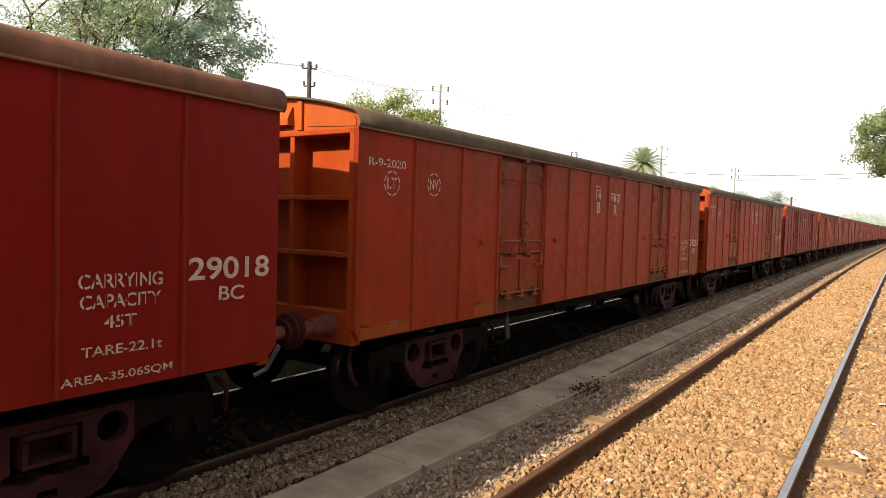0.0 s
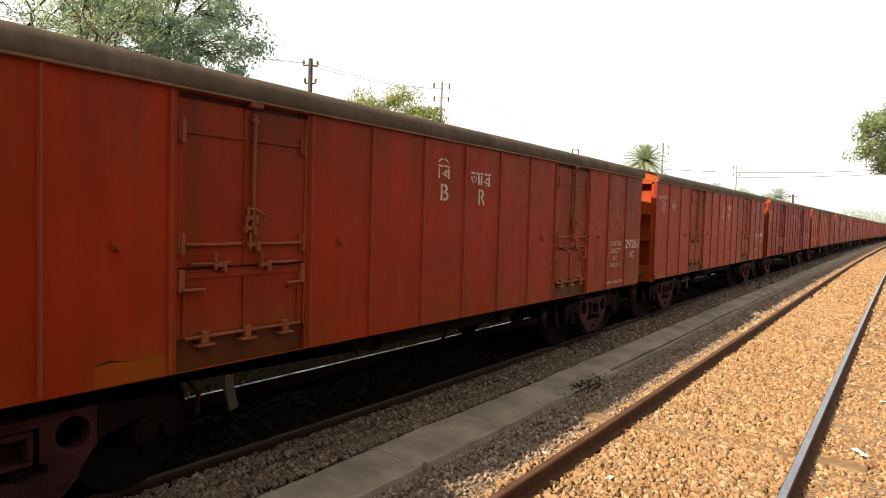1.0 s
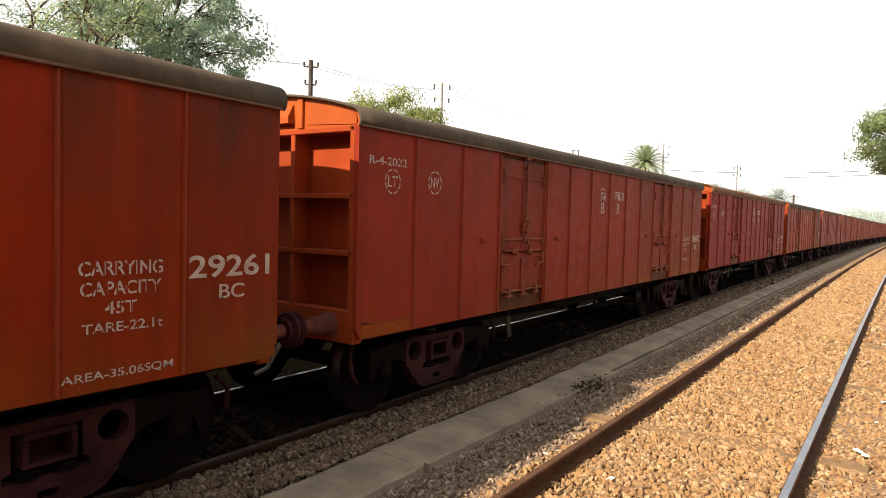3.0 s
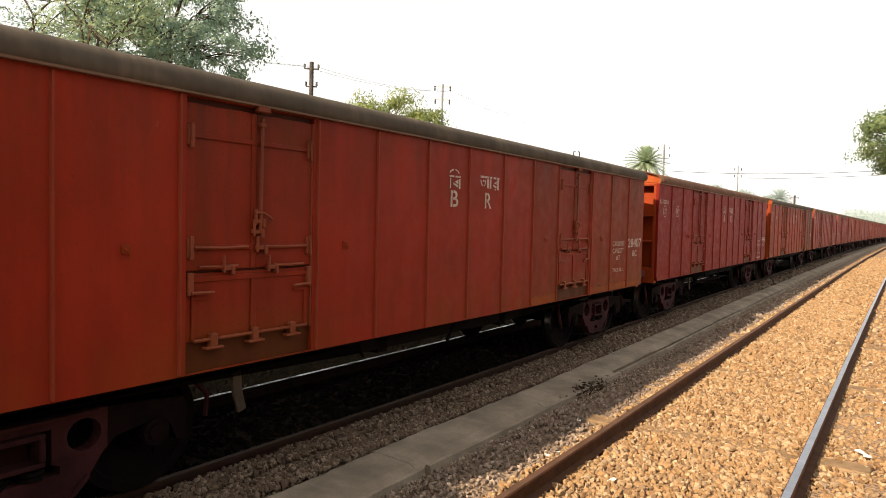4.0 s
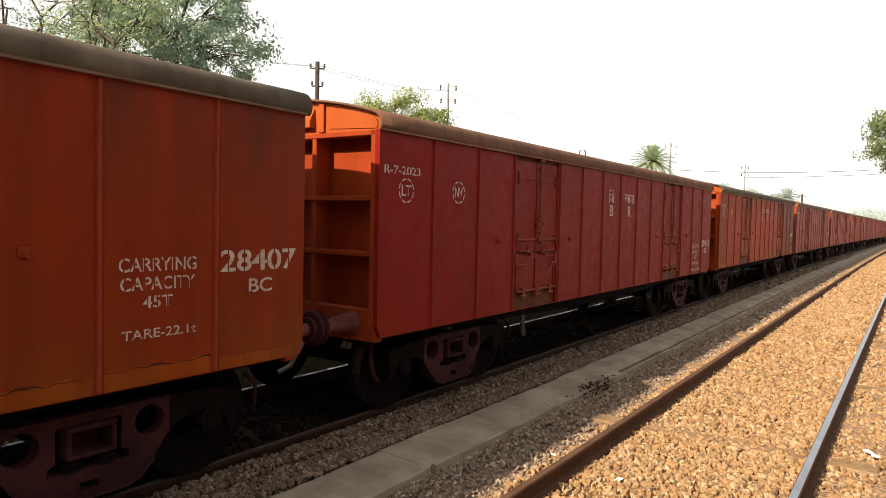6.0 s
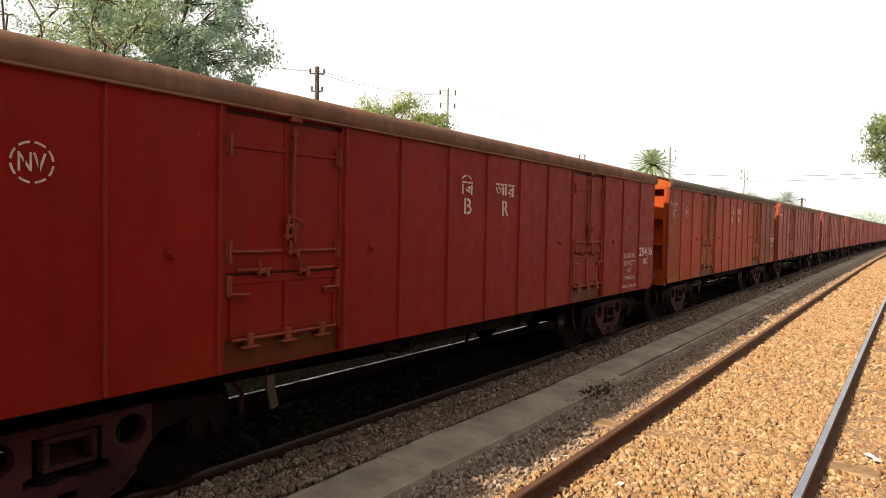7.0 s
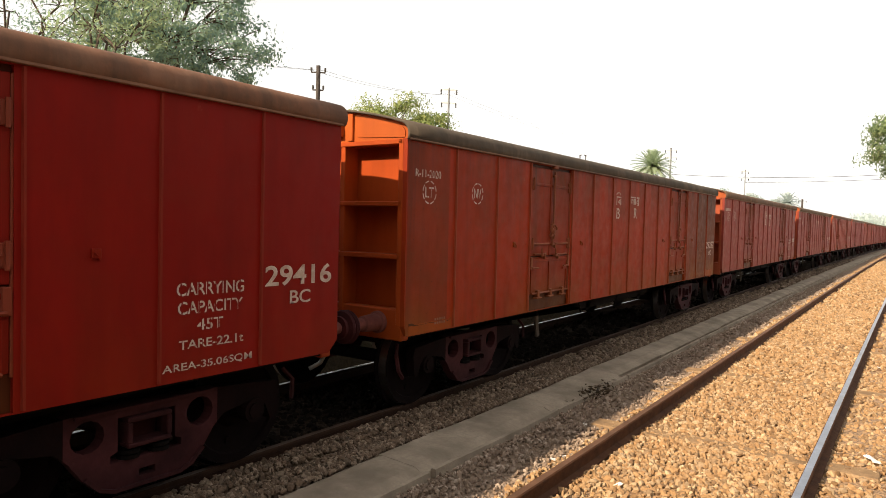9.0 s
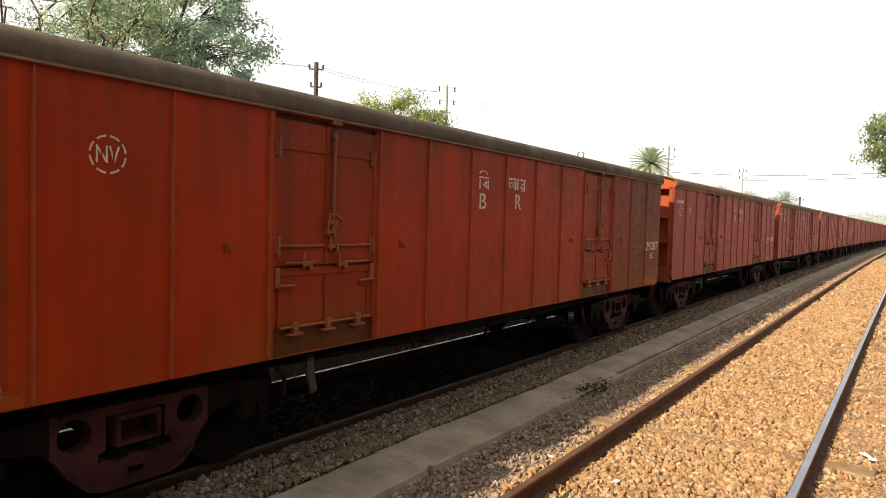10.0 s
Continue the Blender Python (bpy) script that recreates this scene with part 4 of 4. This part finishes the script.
BROWN = (0.15, 0.030, 0.006)
PANELS = {1: ((11.38, 12.16, (0.25, 0.026, 0.004), 0.9), (10.55, 11.32, (0.29, 0.030, 0.004), 0.7)),
          2: ((9.73, 10.49, (0.26, 0.030, 0.006), 0.6), (10.55, 11.32, (0.265, 0.032, 0.006), 0.6), (11.38, 12.16, (0.25, 0.030, 0.006), 0.7), (7.72, 8.46, (0.25, 0.026, 0.007), 0.6)),
          4: ((9.73, 10.49, (0.20, 0.026, 0.005), 0.9), (10.55, 11.32, BROWN, 0.9), (11.38, 12.16, BROWN, 1.0), (0.02, 0.72, (0.25, 0.030, 0.005), 0.85))}
COUNT = 22
WORDS = ["closed covered goods wagon in dark red paint", "closed covered goods wagon in grimy orange-red paint", "closed covered goods wagon in dull worn red, haze-paled when far"]


ENDS = ("gable_panel", "end_panel", "end_beam", "corner_post", "end_post", "gable_rib", "vent_hood")
DOORLIKE = ("leaf", "strap", "flap", "stiffener", "cover_strip")
HARDWARE = ("latch", "hinge", "hinge_rod", "flap_hinge", "side_catch", "locking_rod", "rod_bracket", "rain_strip", "door_bar", "edge_strip")


def blend(a, b, f):
    return tuple(x + (y - x) * f for x, y in zip(a, b))


def tint(w, colour, grime, roof_colour, edge):
    """Colours of the painted parts: hue, and grime as alpha."""
    for o in w.children_recursive:
        n = o.name.split(".")[0]
        o.color = (*colour, grime)
        if n == "roof":
            o.color = (*roof_colour, 0.9)
        elif n == "eave_strip":
            o.color = (*blend(roof_colour, (0.34, 0.20, 0.14), 0.5), 0.4)
        # End parts shift towards orange: sunlight on them is put into the colour.
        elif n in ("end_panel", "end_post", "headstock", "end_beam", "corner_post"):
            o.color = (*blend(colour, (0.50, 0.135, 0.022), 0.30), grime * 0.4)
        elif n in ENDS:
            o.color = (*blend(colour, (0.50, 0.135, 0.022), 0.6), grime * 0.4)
        elif n in DOORLIKE:
            o.color = (*blend(colour, (0.085, 0.022, 0.008), 0.05 + grime * 0.35), min(1.0, grime * 1.9))
        elif n in HARDWARE:
            o.color = (*blend(colour, (0.24, 0.115, 0.06), 0.28 + grime * 0.55), 0.4)
        # Door back plate near black: gap shade added to its dirty sill band.
        elif n == "door":
            o.color = (*blend(colour, (0.035, 0.014, 0.008), 0.80 + grime * 0.2), 0.4)
        elif n == "buffer":
            o.color = (0.12, 0.030, 0.022, 0.5)
        # Ribs: worn tan, with the light they catch added to their colour.
        elif n == "rib":
            o.color = (*blend(colour, (0.30, 0.14, 0.075), edge * (0.3 + grime)), grime * 0.5)
        elif n == "repaint_patch":
            o.color = (0.33, 0.060, 0.005, 0.5)
        elif n == "rust_seam":
            o.color = (0.045, 0.013, 0.005, 0.3)


def patch(w, y0, y1, z0, z1, name="repaint_patch", label="olive-brown repainted patch"):
    """A repainted stretch of the side with a ragged upper edge."""
    bm = B()
    n = 12
    top = [(y1 + (y0 - y1) * i / n, z1 + 0.03 * noise.noise(Vector((y0 * 9 + i * 0.9, z1, 0)))) for i in range(n + 1)]
    prism(bm, [(y0, z0), (y1, z0)] + top, "x", HALF, HALF + (0.003 if name == "repaint_patch" else 0.002))
    return part(name, bm, PAINT, w, label)


def rust_seam(w, y0, y1, z0, z1):
    """A ragged dark line of rust and dirt along the top of a repainted stretch."""
    bm = B()
    n = 14
    low = [(y0 + (y1 - y0) * i / n, z1 + 0.03 * noise.noise(Vector((y0 * 9 + (n - i) * 0.77, z1, 0))) - 0.012) for i in range(n + 1)]
    high = [(u, v + 0.003 + 0.034 * max(0.0, noise.noise(Vector((u * 5, z1, 4))))) for u, v in reversed(low)]
    prism(bm, low + high, "x", HALF, HALF + 0.0045)
    return part("rust_seam", bm, PAINT, w, "ragged dark line of rust")


def lashing_rings(w):
    first = None
    for y in (2.15, 4.15, 8.08, 10.10):
        if first is None:
            bm = B()
            box(bm, HALF, HALF + 0.012, -0.03, 0.03, -0.03, 0.03, 0.003)
            tube(bm, [(HALF + 0.01, -0.012, 0.01), (HALF + 0.028, -0.010, 0.0), (HALF + 0.028, 0.010, -0.03), (HALF + 0.012, 0.012, -0.036)], 0.007, 5)
            ob = first = part("lashing_hook", bm, PAINT, w)
        else:
            ob = new("lashing_hook", first.data)
            ob.parent = w
        ob.location = (0, y, 1.735)


def build_train():
    first = build_wagon()
    train, plain = {}, None
    for k in range(-1, COUNT):
        w = first if k == -1 else copy_thing(first, pose(0, 0, 0))
        train[k] = w
    rnd = random.Random(5)
    for k, w in train.items():
        # Wagons not listed are far off and take haze-paled reds.
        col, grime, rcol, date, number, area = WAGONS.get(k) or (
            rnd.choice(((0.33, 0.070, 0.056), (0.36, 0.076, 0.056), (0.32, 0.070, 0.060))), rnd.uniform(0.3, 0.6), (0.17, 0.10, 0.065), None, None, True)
        if k < 8:
            write_wagon(w, k, date, number, area)
        for q in PATCHES.get(k, ()):
            patch(w, *q)
            rust_seam(w, *q)
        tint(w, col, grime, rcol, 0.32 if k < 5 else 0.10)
        for y0, y1, colour, dirt in PANELS.get(k, ()):
            patch(w, y0, y1, 0.868, EAVE - 0.03, "repaint_panel", "weathered panel of a browner red").color = (*colour, dirt)
        kind = 1 if col[0] > 0.36 else 0 if col[1] < 0.02 else 2
        tagged(w, WORDS[kind], "goods wagon", "wagons of the train")
    return train


TRAIN = build_train()


def rolled(t):
    """How far the train has come towards the camera after t seconds."""
    return 4.409 * t - 0.0115 * t * t

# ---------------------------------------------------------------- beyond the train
def build_dark_backing():
    """An added black earth bank: closes the view under the wagons as dark shade."""
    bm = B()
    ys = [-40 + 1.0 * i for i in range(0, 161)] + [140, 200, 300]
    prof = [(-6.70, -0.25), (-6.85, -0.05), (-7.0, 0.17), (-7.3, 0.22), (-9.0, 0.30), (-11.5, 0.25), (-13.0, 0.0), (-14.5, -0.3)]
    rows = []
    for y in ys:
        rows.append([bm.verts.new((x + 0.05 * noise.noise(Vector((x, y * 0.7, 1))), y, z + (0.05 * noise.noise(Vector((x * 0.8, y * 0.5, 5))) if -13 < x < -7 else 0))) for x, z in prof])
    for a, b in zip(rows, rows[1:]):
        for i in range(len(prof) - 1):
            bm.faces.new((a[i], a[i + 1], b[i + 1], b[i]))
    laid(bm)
    tagged(part("bank", bm, BANKBLACK, smooth=True), "added black bank along the far side, darkening the view underneath", "bank", kind="structure")


BANKBLACK = mat_two("black_bank_backing", (0.010, 0.009, 0.006), (0.016, 0.013, 0.009), 1.6, 0.95, 0, 0.8, 0.05, 14, True)
build_dark_backing()


# Distance haze is mixed into both of these leaf colours.
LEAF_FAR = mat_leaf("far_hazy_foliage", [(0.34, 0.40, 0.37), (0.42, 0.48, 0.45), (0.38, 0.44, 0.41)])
LEAF_HAZE = mat_leaf("haze_paled_foliage", [(0.46, 0.53, 0.51), (0.56, 0.63, 0.61), (0.51, 0.58, 0.56)])
LEAF_RIGHT = mat_leaf("fresh_green_leaves", [(0.09, 0.14, 0.065), (0.17, 0.23, 0.10), (0.28, 0.33, 0.15), (0.065, 0.11, 0.055)])


def leaf_mesh(name, centres, size, material, parent, seed, label="", flat=0.5):
    """One crown: folded leaves at the given points."""
    rs = np.random.RandomState(seed)
    n = len(centres)
    nrm = rs.normal(size=(n, 3)) * (1, 1, flat) + (0, 0, 0.2)
    nrm /= np.linalg.norm(nrm, axis=1, keepdims=True)
    ref = rs.normal(size=(n, 3))
    u = np.cross(nrm, ref)
    u /= np.linalg.norm(u, axis=1, keepdims=True)
    v = np.cross(nrm, u)
    ln = size * rs.uniform(0.6, 1.4, (n, 1))
    wd = ln * rs.uniform(0.3, 0.5, (n, 1))
    c = np.asarray(centres)
    P = np.stack([c - u * ln * 0.5, c + v * wd * 0.5 - nrm * wd * 0.15, c + u * ln * 0.5 - nrm * ln * 0.12, c - v * wd * 0.5 - nrm * wd * 0.15], 1).reshape(-1, 3)
    F = [(4 * i, 4 * i + 1, 4 * i + 2, 4 * i + 3) for i in range(n)]
    me = bpy.data.meshes.new(name)
    me.from_pydata(P.tolist(), [], F)
    me.materials.append(material)
    ob = new(name, me)
    ob.parent = parent
    if label:
        tagged(ob, label)
    return ob


def limb(bm, a, b, r0, r1, rnd, n=5, sides=7, bend=0.12):
    """A bent tapering limb; gives its points."""
    a, b = Vector(a), Vector(b)
    pts = [a + (b - a) * i / n + (Vector((rnd.uniform(-1, 1), rnd.uniform(-1, 1), rnd.uniform(-0.4, 0.8))) * (b - a).length * bend * (0 if i in (0, n) else 1)) for i in range(n + 1)]
    for i in range(n):
        rod(bm, pts[i], pts[i + 1], r0 + (r1 - r0) * i / n, sides, r0 + (r1 - r0) * (i + 1) / n)
    return pts


def build_tree(label, base, fork, centre, radii, clumps, per, leaf, material, seed, trunk_r=0.22, spread=0.55, keep=None):
    rnd, rs = random.Random(seed), np.random.RandomState(seed)
    t = tagged(empty("tree", pose(*base)), label, "tree")
    bm = B()
    top = limb(bm, (0, 0, -0.3), Vector(fork), trunk_r, trunk_r * 0.7, rnd, 5, 9, 0.04)[-1]
    tips = []
    C = Vector(centre)
    while len(tips) < clumps:
        d = Vector((rnd.gauss(0, 1), rnd.gauss(0, 1), rnd.gauss(0, 1))).normalized() * (rnd.random() ** 0.4)
        p = C + Vector((d.x * radii[0], d.y * radii[1], d.z * radii[2]))
        if keep is None or keep(p):
            tips.append(p)
    mains = []
    for i in range(6):
        p = C + (tips[i] - C) * 0.55
        mains.append(limb(bm, top, p, trunk_r * 0.5, trunk_r * 0.2, rnd, 5, 7))
    for p in tips:
        m = min((q for line in mains for q in line[2:]), key=lambda q: (q - p).length)
        limb(bm, m, p, trunk_r * 0.14, 0.012, rnd, 4, 5, 0.05)
    part("trunk", bm, BARK, t, "grey-brown trunk with spreading limbs")
    pts = []
    for p in tips:
        k = int(per * rnd.uniform(0.5, 1.5))
        s = spread * rnd.uniform(0.6, 1.3)
        q = np.clip(rs.normal(size=(k, 3)), -1.7, 1.7) * (s, s, s * 0.5) + p[:]
        pts.append(q)
    leaf_mesh("crown", np.concatenate(pts), leaf, material, t, seed)
    return t


build_tree("tall spreading broad-leaved tree behind the goods train", (-21.1, 14.0, -0.2), (0.1, 0.1, 5.0), (-0.2, 0.1, 8.9), (3.3, 3.3, 2.9), 150, 135, 0.155, LEAF_DARK, 11, 0.20, 0.36)
build_tree("pale yellow-green tree in front of the tall tree", (-19.6, 10.7, -0.2), (0.1, 0.1, 4.6), (-0.1, 0.1, 8.1), (1.8, 1.8, 1.5), 44, 60, 0.14, LEAF_LIME, 15, 0.12, 0.40)
build_tree("thin half-bare tree beside the large tree", (-25.6, 10.9, -0.2), (0.2, 0.2, 4.5), (0.3, 0.2, 9.2), (2.2, 2.4, 2.6), 34, 45, 0.13, LEAF_DARK, 12, 0.15, 0.40)
build_tree("yellow-green tree behind the poles", (-24.2, 29.9, -0.2), (0.1, 0.0, 3.6), (0.2, 0.0, 7.0), (3.3, 3.0, 2.2), 90, 240, 0.16, LEAF_LIGHT, 13, 0.2, 0.48)
build_tree("leafy tree leaning towards the empty track", (3.3, 30.6, -0.2), (-0.4, -0.2, 3.2), (-2.50, -0.5, 5.62), (2.7, 2.3, 1.5), 125, 330, 0.11, LEAF_RIGHT, 14, 0.24, 0.27)
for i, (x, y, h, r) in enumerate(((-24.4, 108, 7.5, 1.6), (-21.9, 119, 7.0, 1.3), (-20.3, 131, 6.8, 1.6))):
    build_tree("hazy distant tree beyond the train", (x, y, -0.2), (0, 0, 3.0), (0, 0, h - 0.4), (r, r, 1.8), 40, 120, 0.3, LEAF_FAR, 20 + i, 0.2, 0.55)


def build_palm(base, height, radius, seed, leaf, label):
    rnd = random.Random(seed)
    t = tagged(empty("palm_tree", pose(*base)), label, "palm tree")
    bm = B()
    for i in range(12):
        z0, z1 = height * i / 12, height * (i + 1) / 12
        rod(bm, (0, 0, z0 - 0.1), (0, 0, z1), 0.17, 10, 0.15)
    part("trunk", bm, BARK, t)
    bm = B()
    for k in range(80):
        a = 2.399 * k
        up = radians(84 - 112 * (k / 80))
        d = Vector((math.cos(a) * math.cos(up), math.sin(a) * math.cos(up), math.sin(up)))
        side = d.cross(Vector((0, 0, 1))).normalized() if abs(d.z) < 0.99 else Vector((1, 0, 0))
        ln = radius * rnd.uniform(0.85, 1.1)
        prev = Vector((0, 0, height))
        for j in range(1, 9):
            f = j / 8
            p = Vector((0, 0, height)) + d * ln * f + Vector((0, 0, -0.28 * ln * f * f))
            rod(bm, prev, p, 0.03 * (1.1 - f), 4)
            for s in (1, -1):
                for e in (0.25, 0.75):
                    b0 = prev.lerp(p, e)
                    tip = b0 + (side * s * 0.75 + d * 0.65).normalized() * 0.50 * (1.2 - 0.6 * f)
                    w = (p - prev) * 0.26
                    bm.faces.new([bm.verts.new(q) for q in (b0 - w, b0 + w, tip)])
            prev = p
    part("crown", bm, leaf, t)


build_palm((-21.4, 66.6, -0.2), 8.45, 2.2, 6, LEAF_PALM, "date palm with a round crown of stiff fronds")
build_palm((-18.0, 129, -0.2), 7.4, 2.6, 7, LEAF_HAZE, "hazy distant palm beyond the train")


def build_pole(kind_label, x, y, top, r, material, arms, lamp=False):
    """arms: height below the top, half length, insulators hang or stand."""
    p = tagged(empty("utility_pole", pose(x, y, -0.2)), kind_label, "utility pole")
    h = top + 0.2
    bm = B()
    rod(bm, (0, 0, 0), (0, 0, h), r * 1.25, 10, r)
    part("post", bm, LAMPMETAL if material is POLEBLEACH else material, p)
    for drop, half, hang in arms:
        z = h - drop
        bm = B()
        box(bm, -half * 0.75, half * 0.75, -half * 0.66 - 0.02, -half * 0.66 + 0.02, z - 0.03, z + 0.03)
        for v in bm.verts:
            v.co = Matrix.Rotation(radians(42), 3, "Z") @ (v.co + Vector((0, half * 0.66, 0)))
        arm = part("cross_arm", bm, material, p)
        for s in (-1, 1):
            bm = B()
            c = Matrix.Rotation(radians(42), 3, "Z") @ Vector((s * half * 0.72, 0, 0))
            for i in range(3):
                zz = z + (-0.06 - 0.09 * i if hang else 0.05 + 0.06 * i)
                rod(bm, (c.x, c.y, zz), (c.x, c.y, zz + 0.05), 0.05, 8)
            rod(bm, (c.x, c.y, z + 0.02), (c.x, c.y, z + (-0.26 if hang else 0.22)), 0.028, 6)
            part("insulator", bm, INSUL, arm)
    return p


build_pole("dark wooden utility pole with cross-arms and insulators", -23.5, 23.1, 9.34, 0.10, POLE, [(0.32, 0.45, False), (1.15, 0.34, False)])
build_pole("slim pale concrete utility pole with hanging insulators", -21.6, 31.3, 9.6, 0.055, POLEBLEACH, [(0.12, 0.60, True), (0.85, 0.55, True)])
build_pole("slim pale concrete utility pole with hanging insulators", -21.2, 71.9, 10.6, 0.085, POLEBLEACH, [(0.25, 0.85, True), (1.0, 0.85, True)])
build_pole("slim pale concrete utility pole with hanging insulators", -14.2, 73.6, 8.3, 0.05, POLEBLEACH, [(0.2, 0.5, True), (0.9, 0.5, True)])
build_pole("distant signal post beyond the train", -14.5, 119.1, 7.4, 0.14, POLE, [(0.3, 0.9, True)])


def build_bracket_post():
    p = tagged(empty("lamp_post", pose(-19.8, 45.9, -0.2)), "slim post with a small square lamp frame on top", "lamp post")
    bm = B()
    rod(bm, (0, 0, 0), (0, 0, 7.0), 0.05, 8)
    part("post", bm, POLE, p)
    bm = B()
    d = Vector((0.78, 0.62, 0)) * 0.2
    for a, b in (((-d.x, -d.y, 7.0), (d.x, d.y, 7.0)), ((-d.x, -d.y, 6.98), (-d.x * 1.1, -d.y * 1.1, 7.42)), ((d.x, d.y, 6.98), (d.x * 1.1, d.y * 1.1, 7.42)), ((-d.x * 1.1, -d.y * 1.1, 7.4), (-d.x * 0.4, -d.y * 0.4, 7.44)), ((d.x * 1.1, d.y * 1.1, 7.4), (d.x * 0.4, d.y * 0.4, 7.44))):
        rod(bm, a, b, 0.04, 6)
    part("lamp_frame", bm, POLE, p)


build_bracket_post()


def build_wire(a, b, sag, r):
    bm = B()
    a, b = Vector(a), Vector(b)
    pts = [a.lerp(b, i / 16) - Vector((0, 0, sag * 4 * (i / 16) * (1 - i / 16))) for i in range(17)]
    tube(bm, pts, r, 5)
    tagged(part("overhead_wire", bm, INSUL), "thin sagging overhead wire between poles", "wire", "overhead wires")


for off in (-0.32, 0.32):
    build_wire((-23.5 + off * 0.7, 23.1 + off * 0.6, 9.12), (-21.6 + off * 0.7, 31.3 + off * 0.6, 9.2), 0.25, 0.006)
    build_wire((-23.5 + off * 0.7, 23.1 + off * 0.6, 9.12), (-30 + off, 6, 9.3), 0.4, 0.006)
    build_wire((-21.6 + off * 0.7, 31.3 + off * 0.6, 9.3), (-21.2 + off * 0.7, 71.9 + off * 0.6, 10.2), 0.9, 0.005)
build_wire((-21.2, 71.9, 7.85), (12, 75.5, 8.9), 0.9, 0.022)
build_wire((-14.2, 73.6, 7.0), (12, 75.5, 8.2), 0.35, 0.018)


def build_far_woods():
    """Pale wooded distance that closes the line of the track."""
    rs = np.random.RandomState(31)
    pts = []
    for i in range(300):
        x = rs.uniform(-120, 90)
        h = 5.5 + 3.0 * noise.noise(Vector((x * 0.06, 0, 0))) + rs.uniform(-0.8, 0.8)
        y = rs.uniform(340, 380)
        n = 130
        pts.append(rs.normal(size=(n, 3)) * (2.4, 2.0, 1.0) + (x, y, h * rs.uniform(0.25, 0.85)))
    for i in range(90):
        x = rs.uniform(-34, 14)
        h = 10.0 * (1.0 - ((x + 10) / 40.0) ** 2) + rs.uniform(-1.2, 0.8)
        pts.append(rs.normal(size=(260, 3)) * (2.4, 2.0, 1.0) + (x, rs.uniform(345, 380), h * rs.uniform(0.3, 1.0)))
    P = np.concatenate(pts)
    P[:, 2] = np.maximum(P[:, 2], 0.2)
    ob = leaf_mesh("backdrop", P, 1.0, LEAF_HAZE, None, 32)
    tagged(ob, "pale hazy woods at the end of the line", "woods", kind="structure")


build_far_woods()


# ---------------------------------------------------------------- litter on the ballast
def build_litter():
    rnd = random.Random(17)
    spots = [(-0.23, 7.45, 0.07), (-2.62, 5.66, 0.045), (-2.60, 5.82, 0.035), (-0.10, 9.9, 0.07), (-0.15, 8.8, 0.03), (-1.9, 5.35, 0.035), (-0.35, 12.8, 0.04), (-0.2, 15.0, 0.05),
             (-1.2, 12.0, 0.03), (-2.5, 23.0, 0.06), (-2.75, 28.0, 0.08), (-3.0, 34.0, 0.09), (-0.15, 20.0, 0.06), (0.2, 6.4, 0.035), (-0.6, 16.5, 0.035), (-1.4, 20.0, 0.05), (-2.85, 6.9, 0.03), (-4.15, 5.6, 0.05)]
    for x, y, s in spots:
        bm = B()
        bmesh.ops.create_grid(bm, x_segments=4, y_segments=3, size=s)
        for v in bm.verts:
            v.co.y *= rnd.uniform(0.45, 0.7)
            v.co.z = 0.35 * s * noise.noise(v.co * 14 + Vector((x, y, 0))) + 0.1 * s
        bmesh.ops.solidify(bm, geom=bm.faces[:], thickness=0.003)
        ob = tagged(part("litter", bm, PAPER), "crumpled scrap of white litter lying on ballast", "litter", "litter")
        ob.matrix_basis = pose(x, y, -0.13 if x > -2.4 else -0.17, rnd.uniform(-10, 10), rnd.uniform(-10, 10), rnd.uniform(0, 180))


build_litter()


def build_scraps():
    """Broken timber and dry leaves between the tracks."""
    rnd = random.Random(23)
    for x, y, ln, a in ((-2.62, 8.95, 0.34, 12), (-2.70, 9.25, 0.26, 25), (-2.58, 9.55, 0.30, -5), (-2.85, 13.1, 0.4, 8)):
        bm = B()
        box(bm, -ln / 2, ln / 2, -0.035, 0.035, 0, 0.035, 0.008)
        for v in bm.verts:
            v.co += 0.012 * noise.noise_vector(v.co * 9 + Vector((x, y, 0)))
        ob = tagged(part("timber_scrap", bm, SLEEPER), "splintered scrap of weathered sleeper timber on the ground", "timber", "timber scraps")
        ob.matrix_basis = pose(x, y, -0.19, 0, 0, a)
    rs = np.random.RandomState(9)
    pts = rs.normal(size=(160, 3)) * (0.10, 0.30, 0.012) + (-3.27, 8.25, -0.135)
    ob = leaf_mesh("dry_leaves", pts, 0.07, LEAF_DRY, None, 10, flat=3.0)
    tagged(ob, "small heap of dark dry leaves beside the concrete strip", "leaves", kind="stuff")


LEAF_DRY = mat_leaf("dry_leaves", [(0.05, 0.035, 0.02), (0.09, 0.06, 0.03), (0.03, 0.022, 0.015)])
build_scraps()

# ---------------------------------------------------------------- motion of the train
def on_line(y):
    """The pose of a wagon whose front end is at y."""
    a, b = lie(TRAIN_X, y, 0), lie(TRAIN_X, y + BODY, 0)
    d = (b - a).normalized()
    return Matrix.Translation(a) @ pose(0, 0, 0, math.degrees(math.asin(d.z)), 0, -math.degrees(math.atan2(d.x, d.y)))


def motions():
    for k, w in TRAIN.items():
        y = FRONT + (k - 1) * PITCH
        walk(w, [(t, on_line(y - rolled(t))) for t in range(0, 11)])
        for o in w.children:
            if o.name.split(".")[0] == "axle":
                yy = o.location.y
                rows = [(i / 10, Matrix.Translation((0, yy, WHEEL_R)) @ Matrix.Rotation(rolled(i / 10) / WHEEL_R, 4, "X")) for i in range(101)]
                walk(o, rows)


motions()
